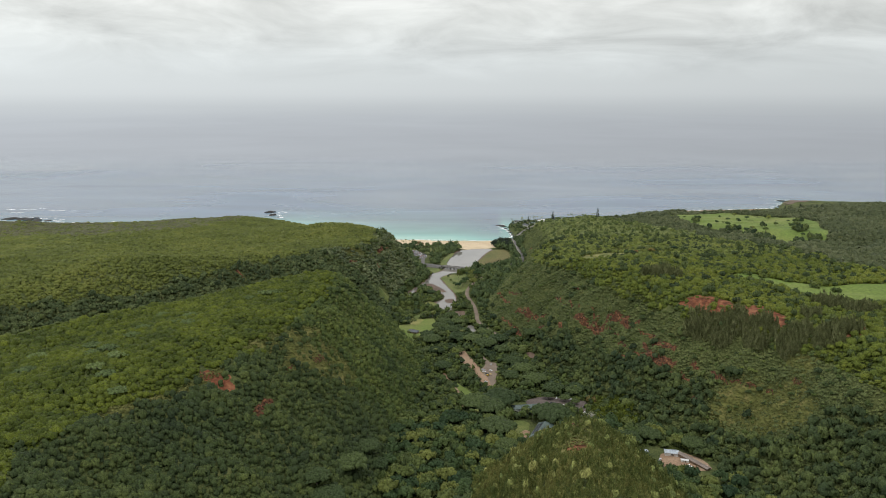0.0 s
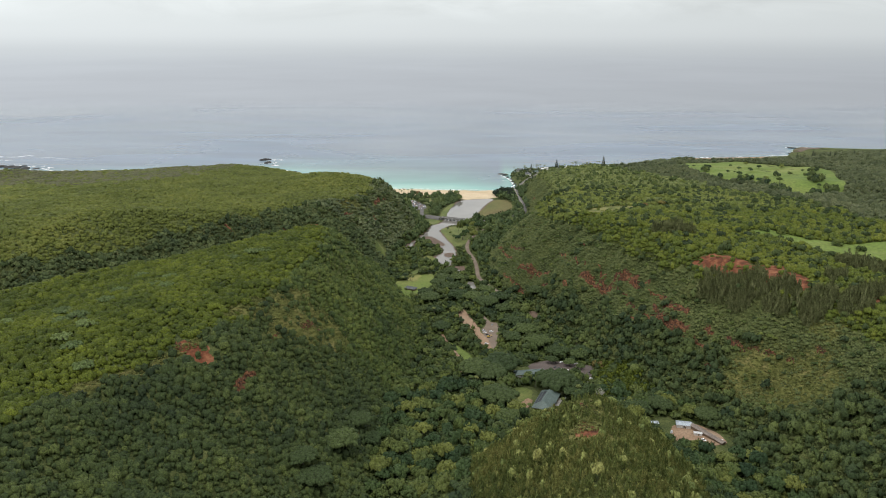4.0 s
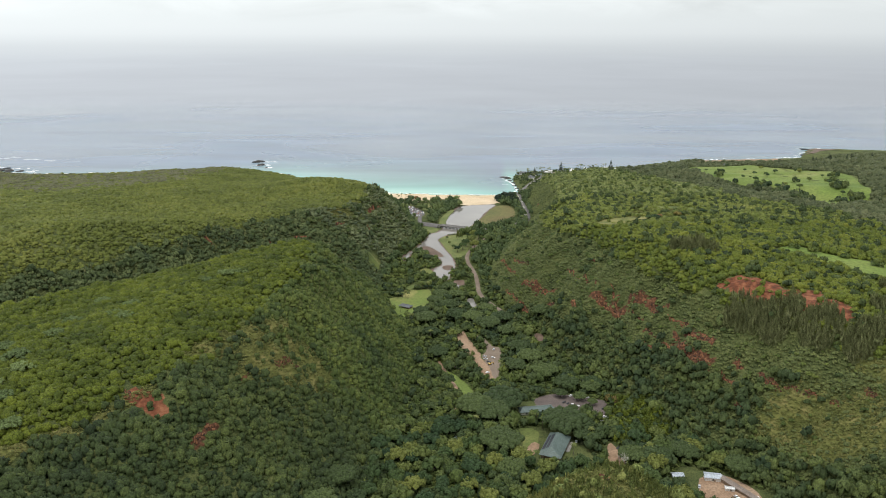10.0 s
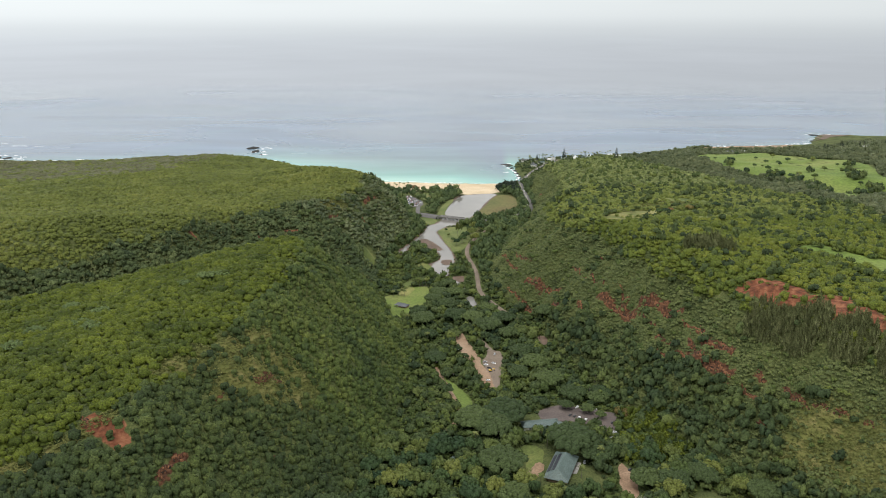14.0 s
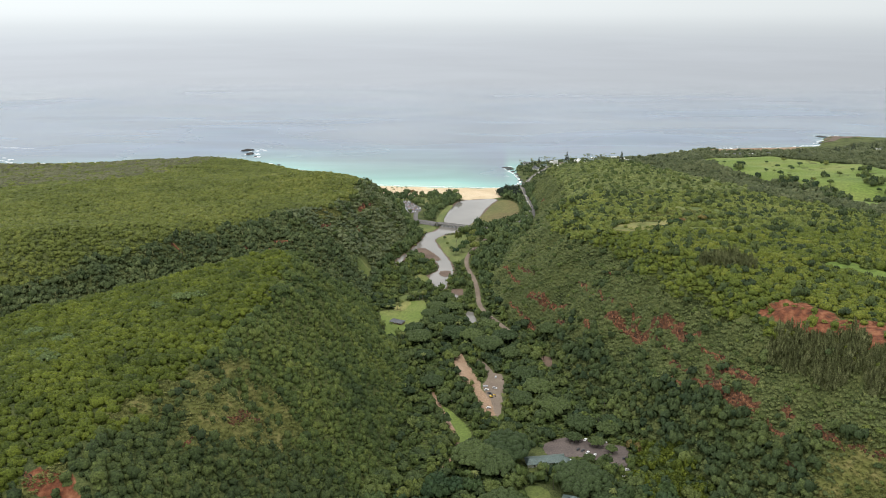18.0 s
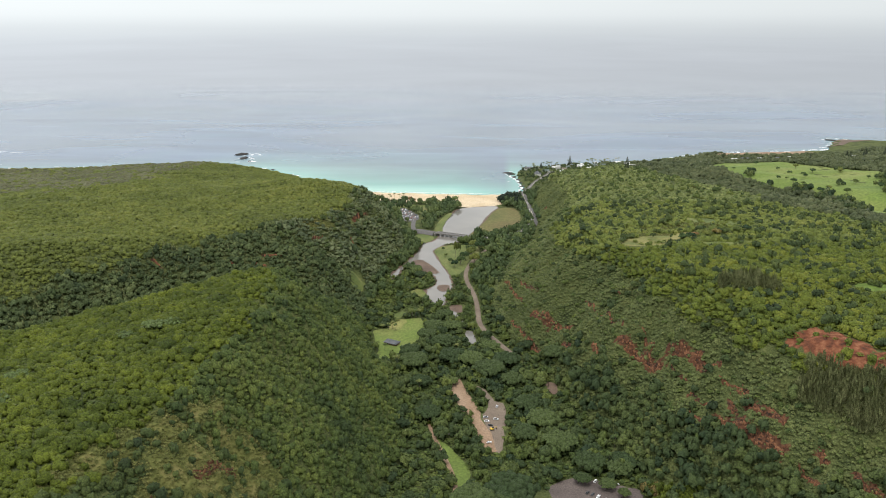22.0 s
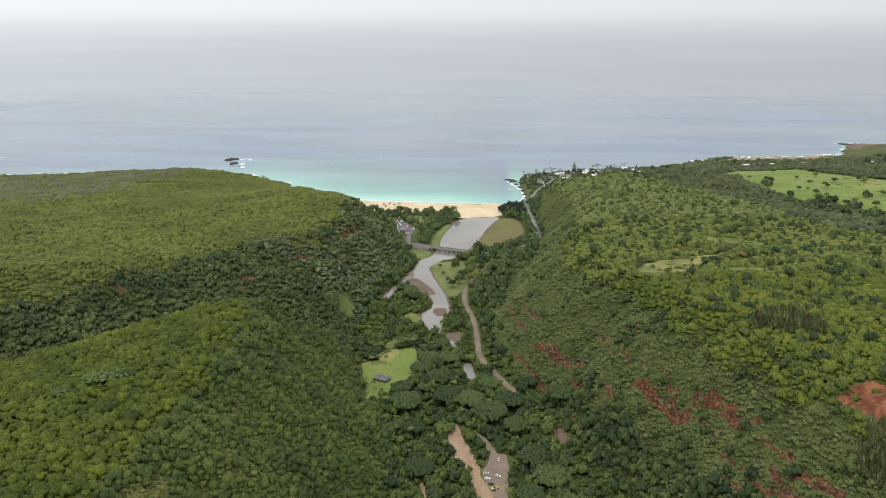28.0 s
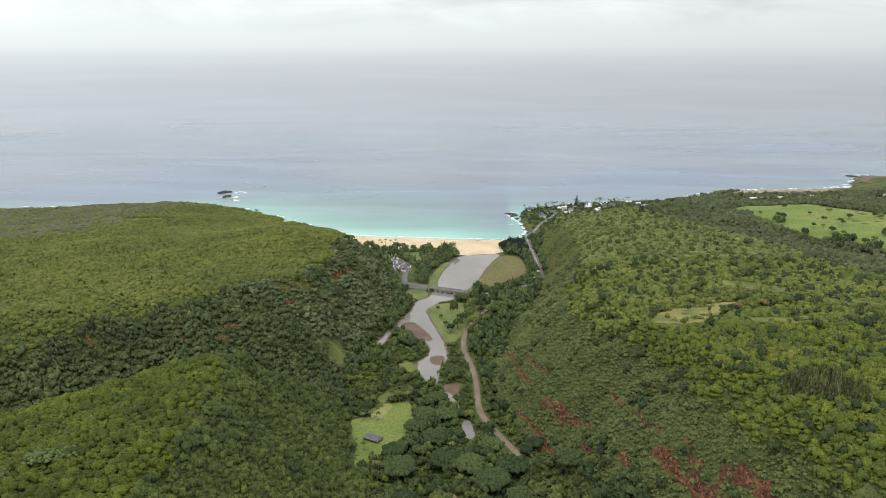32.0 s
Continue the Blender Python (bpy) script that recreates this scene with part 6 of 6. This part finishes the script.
house("bath_house", -172, 1682, 20, 13, 7, 3.2, 1.6, ROOF_B, WALLP, "low bath house behind the beach", "building", windows=2)
hr = random.Random(21)
spots = []
while len(spots) < 30:
    x, y = hr.uniform(62, 350), hr.uniform(1955, 2125)
    if float(shore_gap(np.array([x]), np.array([y]))[0]) > 16 and all(math.hypot(x - a, y - b) > 17 for a, b in spots) and high(x, y) < 26 and not near_line(HWY_N, np.array([x]), np.array([y]), 12)[0]:
        spots.append((x, y))
for i, (x, y) in enumerate(spots):
    roof = (ROOF_W, ROOF_S, ROOF_B, ROOF_W, ROOF_G)[i % 5]
    word = ("pale", "grey", "brown", "pale", "green")[i % 5]
    house("beach_house", x, y, hr.uniform(-25, 25) + (90 if i % 3 == 0 else 0), hr.uniform(10, 17), hr.uniform(7, 10), hr.uniform(3.0, 5.5), hr.uniform(1.5, 2.6), roof, WALLP,
          "pale beach house with a %s roof near the shore" % word, "house", windows=2, group="houses on the headland")
house("white_house", 167, 2030, 10, 10, 9, 9.0, 1.0, ROOF_W, WALLP, "tall white flat-topped house above the shore road", "house", windows=2)
for i, (x, y) in enumerate(((620, 2180), (650, 2195), (690, 2205), (735, 2215), (780, 2225), (830, 2080), (905, 2000), (925, 2010), (880, 2110), (560, 2160))):
    house("shore_house", x, y, hr.uniform(-20, 20), hr.uniform(12, 22), 9, 4.0, 1.8, (ROOF_W, ROOF_S)[i % 2], WALLP, "distant pale house near the rocky shore", "house", windows=2, group="distant shore houses")


# ---- bridge ----
A, B = Vector((-83, 1485, 0)), Vector((-18.5, 1461, 0))
span = (B - A).length
bridge = thing("road_bridge", Matrix.Translation((A + B) / 2) @ pose(0, 0, 0, 0, 0, math.degrees(math.atan2(B.y - A.y, B.x - A.x))), "low concrete road bridge on many piers over the river", "bridge")
part("deck", block("deck", ASPHALT, (-span / 2, span / 2, -5.2, 5.2, 7.1, 7.66), bevel=0.05), bridge, None, "grey asphalt deck")
for s in (-1, 1):
    part("girder", block("girder", CONCRETE, (-span / 2, span / 2, s * 4.2 - 0.35, s * 4.2 + 0.35, 6.4, 7.09)), bridge)
    part("parapet", block("parapet", CONCRETE, (-span / 2, span / 2, s * 5.4 - 0.18, s * 5.4 + 0.18, 6.8, 8.55), bevel=0.04), bridge, None, "pale concrete parapet")
    for k in range(17):
        part("rail_post", block("rail_post", CONCRETE, (-0.2, 0.2, -0.2, 0.2, 0, 1.05)), bridge, Matrix.Translation((-span / 2 + 1 + k * (span - 2) / 16, s * 5.62, 7.6)))
for k in range(9):
    u = -span / 2 + span * (k + 0.5) / 9
    part("pier_cap", block("pier_cap", CONCRETE, (-0.6, 0.6, -5.0, 5.0, 5.7, 6.38), bevel=0.06), bridge, Matrix.Translation((u, 0, 0)))
    for v in (-4.0, 0.0, 4.0):
        part("pier", block("pier", CONCRETE, (-0.45, 0.45, -0.45, 0.45, 0.5, 5.7), bevel=0.08), bridge, Matrix.Translation((u, v, 0)))
for s in (-1, 1):
    part("abutment", block("abutment", CONCRETE, (-1.6, 1.6, -5.6, 5.6, 1.5, 7.0), bevel=0.1), bridge, Matrix.Translation((s * span / 2, 0, 0)))


# ---- cars ----
def car_meshes(paint):
    def profile(name, pts, width, mat, taper=0.0):
        bm = bmesh.new()
        sides = []
        for s in (-1, 1):
            sides.append([bm.verts.new((x, s * (width / 2 - taper * max(0, z - 0.85)), z)) for x, z in pts])
        bm.faces.new(sides[0])
        bm.faces.new(list(reversed(sides[1])))
        for i in range(len(pts)):
            j = (i + 1) % len(pts)
            bm.faces.new((sides[0][i], sides[1][i], sides[1][j], sides[0][j]))
        bmesh.ops.bevel(bm, geom=bm.edges[:], offset=0.05, segments=1, affect="EDGES")
        return bm_mesh(name, bm, mat)
    body = profile("body", ((-2.25, 0.35), (2.2, 0.35), (2.25, 0.7), (1.9, 0.85), (0.95, 0.95), (-1.9, 0.98), (-2.25, 0.8)), 1.8, paint)
    cabin = profile("cabin_glass", ((-1.8, 0.96), (0.95, 0.94), (0.3, 1.42), (-1.35, 1.44)), 1.66, GLASS, 0.35)
    top = profile("roof", ((-1.4, 1.43), (0.34, 1.41), (0.2, 1.5), (-1.25, 1.52)), 1.3, paint)
    return body, cabin, top


bm = bmesh.new()
bmesh.ops.create_cone(bm, cap_ends=True, segments=12, radius1=0.33, radius2=0.33, depth=0.22, matrix=pose(0, 0, 0, 90))
WHEEL = bm_mesh("wheel", bm, TYRE)
bm = bmesh.new()
bmesh.ops.create_cone(bm, cap_ends=True, segments=10, radius1=0.2, radius2=0.2, depth=0.08, matrix=pose(0, 0, 0, 90))
RIM = bm_mesh("rim", bm, CAR_PAINT[1])
CARS = [car_meshes(p) for p in CAR_PAINT]
CAR_WORDS = ("white", "silver", "black", "dark red", "yellow", "blue")


def car(x, y, turn, paint, where, group, z=None):
    c = thing("car", pose(x, y, (high(x, y) + 0.36 if z is None else z), 0, 0, turn), "%s car %s" % (CAR_WORDS[paint], where), "car", group)
    body, cabin, top = CARS[paint]
    part("body", body, c)
    part("cabin_glass", cabin, c)
    part("roof", top, c)
    for u in (-1.35, 1.4):
        for v in (-0.82, 0.82):
            w_ob = part("wheel", WHEEL, c, Matrix.Translation((u, v, 0.33)))
            part("rim", RIM, w_ob, Matrix.Translation((0, 0.09 if v > 0 else -0.09, 0)), "silver wheel rim")
    return c


for i, (x, y, p) in enumerate(((86, 788, 0), (78, 771, 2), (81.5, 769, 2), (85, 766, 0), (90, 762, 0), (97, 745, 0), (98, 739, 1), (111, 740, 0), (108, 731, 0), (101, 784, 1), (113, 758, 2))):
    car(x, y, 60 if i < 5 else 15, p, "parked in the reddish car park", "cars in the valley car park")
for x, y, p, t in ((3, 885, 1, 8), (4, 878, 0, 8), (7, 871, 2, 8), (12, 882, 0, -15), (6, 843, 0, 20), (-25, 914, 0, 60), (13, 905, 1, 80)):
    car(x, y, t, p, "parked on bare earth", "cars at the clearing")
for x, y, p, t in ((16, 655, 0, 20), (24, 661, 0, -30), (113, 681, 2, 50), (80, 690, 1, 80), (70, 752, 0, 10), (200, 612, 0, 30), (163, 625, 1, 70), (186, 612, 0, -50)):
    car(x, y, t, p, "parked beside the buildings", "cars beside buildings")
cr = random.Random(5)
for row in range(13):
    for k in range(19):
        x, y = -178 + k * 3.1 + cr.uniform(-0.3, 0.3), 1570 + row * 7.4 + cr.uniform(-0.4, 0.4)
        if cr.random() < 0.62 and inside(LOT_BEACH, np.array([x]), np.array([y]), -1.5)[0]:
            car(x, y, 90 + cr.uniform(-5, 5) + (180 if cr.random() < 0.5 else 0), cr.choice((0, 0, 0, 1, 1, 2, 3, 5)), "parked in the beach car park", "cars in the beach car park")
for k, (i, s, p) in enumerate(((12, 1, 0), (18, -1, 0), (24, 1, 1), (29, -1, 0), (35, 1, 2), (41, -1, 0), (50, 1, 0), (58, -1, 1), (66, 1, 0))):
    if i < len(n_c) - 1:
        d = n_c[i + 1] - n_c[i]
        q = n_c[i] + n_n[i] * 2.2 * s
        car(float(q[0]), float(q[1]), math.degrees(math.atan2(d[1], d[0])) + (180 if s < 0 else 0), p, "on the coast highway", "cars on the highway", float(n_z[i]) + 0.02)

digger = thing("digger", pose(8.5, 864, high(8.5, 864) + 0.36, 0, 0, 20), "yellow digger parked on bare earth", "digger")
part("body", block("body", CAR_PAINT[4], (-1.6, 1.2, -1.1, 1.1, 0.9, 1.9), bevel=0.1), digger)
part("cab", block("cab", GLASS, (-0.1, 1.2, -1.0, 0.2, 1.92, 3.0), bevel=0.06), digger)
part("arm", block("arm", CAR_PAINT[4], (1.0, 4.2, -0.2, 0.2, 2.2, 2.6), (3.9, 4.3, -0.2, 0.2, 0.9, 2.4)), digger)
part("bucket", block("bucket", TYRE, (3.7, 4.6, -0.5, 0.5, 0.3, 0.95), bevel=0.08), digger)
for s in (-1, 1):
    part("track", block("track", TYRE, (-1.8, 1.8, s * 1.0 - 0.3, s * 1.0 + 0.3, 0.0, 0.88), bevel=0.2), digger)

for x, y in ((-774, 1811), (-586, 1930)):
    pole = thing("utility_pole", pose(x, y, high(x, y)), "thin wooden utility pole above the scrub", "pole")
    part("mast", block("mast", WOODW, (-0.18, 0.18, -0.18, 0.18, -1, 13)), pole)
    part("crossarm", block("crossarm", WOODW, (-1.3, 1.3, -0.09, 0.09, 12.0, 12.25)), pole)


# ---- rocks and surf ----
def boulder(name, x, y, z, sx, sy, sz, seed, label, category="rock"):
    bm = bmesh.new()
    bmesh.ops.create_icosphere(bm, subdivisions=3, radius=1.0)
    for v in bm.verts:
        k = 1 + 0.28 * noise.noise(v.co * 1.6 + Vector((seed, 0, 0))) + 0.14 * noise.noise(v.co * 4.0 + Vector((0, seed, 0)))
        v.co = Vector((v.co.x * sx * k, v.co.y * sy * k, v.co.z * sz * k))
    ob = new(name, bm_mesh(name, bm, ROCK))
    ob.matrix_basis = pose(x, y, z, 0, 0, seed * 40)
    return tagged(ob, label, category, "sea rocks")


boulder("islet_rock", -664, 2245, 0, 19, 9, 5.4, 1, "large black lava islet in the surf")
boulder("islet_rock", -640, 2192, 0, 16, 8, 4.6, 2, "lower black lava rock in the surf")
boulder("islet_rock", -612, 2150, 0, 6, 4, 1.8, 3, "small wave-washed lava rock")
for i, (x, y, s) in enumerate(((-560, 2052, 8), (-548, 2040, 6), (-520, 2044, 4), (50, 2036, 9), (57, 2018, 7), (63, 1990, 6), (72, 1958, 6), (76, 1925, 6), (79, 1890, 6), (81, 1865, 5), (71, 1840, 4), (1040, 2602, 12), (1090, 2600, 11), (985, 2476, 9),
                               (-1265, 2052, 9), (-1300, 2060, 15), (-1345, 2070, 20), (-1390, 2078, 17), (-1330, 2095, 8))):
    boulder("shore_rock", x, y, 0.1, s * 1.5, s * 0.8, s * 0.2 + 0.6, i + 6, "dark lava rock along the shore")

surf_v, surf_f, kk = [], [], 0
sr = np.random.default_rng(31)


def splash(x, y, rx, ry):
    global kk
    n = 14
    a = np.arange(n) / n * 6.2832
    r = sr.uniform(0.45, 1.1, n)
    surf_v.append(np.column_stack((x + rx * r * np.cos(a), y + ry * r * np.sin(a), np.full(n, 0.12) + sr.uniform(0, 0.1, n))))
    surf_v.append(np.array([(x, y, 0.35)]))
    surf_f.extend((kk + i, kk + (i + 1) % n, kk + n) for i in range(n))
    kk += n + 1


for x in np.arange(-1500, -330, 9):
    if sr.uniform() < 0.35:
        splash(x + sr.uniform(-6, 6), float(coast_y(x)) + sr.uniform(2, 16), sr.uniform(5, 16), sr.uniform(1.5, 4))
for x in np.arange(120, 1200, 7):
    if sr.uniform() < 0.3 + 0.45 * math.sin(x * 0.021) ** 2:
        splash(x + sr.uniform(-6, 6), float(coast_y(x)) + sr.uniform(2, 34), sr.uniform(5, 18), sr.uniform(1.5, 4))
for x in np.arange(-330, 66, 9):
    splash(x, float(coast_y(x)) + sr.uniform(8, 14), sr.uniform(7, 12), sr.uniform(0.8, 1.8))
for s in np.arange(0, 1, 0.016):
    splash(float(np.interp(s, (0, 0.14, 0.28, 0.6, 1), (66, 70, 80, 72, 46))) - sr.uniform(1, 7), float(np.interp(s, (0, 0.14, 0.28, 0.6, 1), (1812, 1840, 1868, 1950, 2040))), sr.uniform(1.6, 4), sr.uniform(1.5, 4))
for x, y, r in ((-664, 2245, 22), (-650, 2248, 26), (-640, 2192, 18), (-612, 2150, 8), (-556, 2054, 11), (1050, 2620, 34), (720, 2366, 40), (900, 2406, 24), (-1290, 2080, 26), (-1370, 2096, 24), (-1240, 2062, 16)):
    for _ in range(9):
        a = sr.uniform(0, 6.283)
        splash(x + r * 1.05 * math.cos(a) + r * 0.3, y + r * 0.65 * math.sin(a), sr.uniform(4, 10), sr.uniform(1.5, 4))
for x, y in ((-1520, 2260), (-1470, 2270), (-1420, 2290), (-1360, 2250), (-1300, 2240), (-1450, 2200)):
    for _ in range(2):
        splash(x + sr.uniform(-30, 30), y + sr.uniform(-8, 8), sr.uniform(10, 28), sr.uniform(1.5, 4))
tagged(new("surf", mesh_from("surf", np.concatenate(surf_v), np.array(surf_f), FOAM)), "white surf breaking along the rocks and beach", "surf", kind="stuff")
sheet("shore_flat", SHELF, DIRT, "brown rock flat along the shore", "shore", lift=0.6, cell=30)
sheet("shore_flat", POINT, MUDDY, "brown rocky point", "shore", lift=0.6, cell=30)
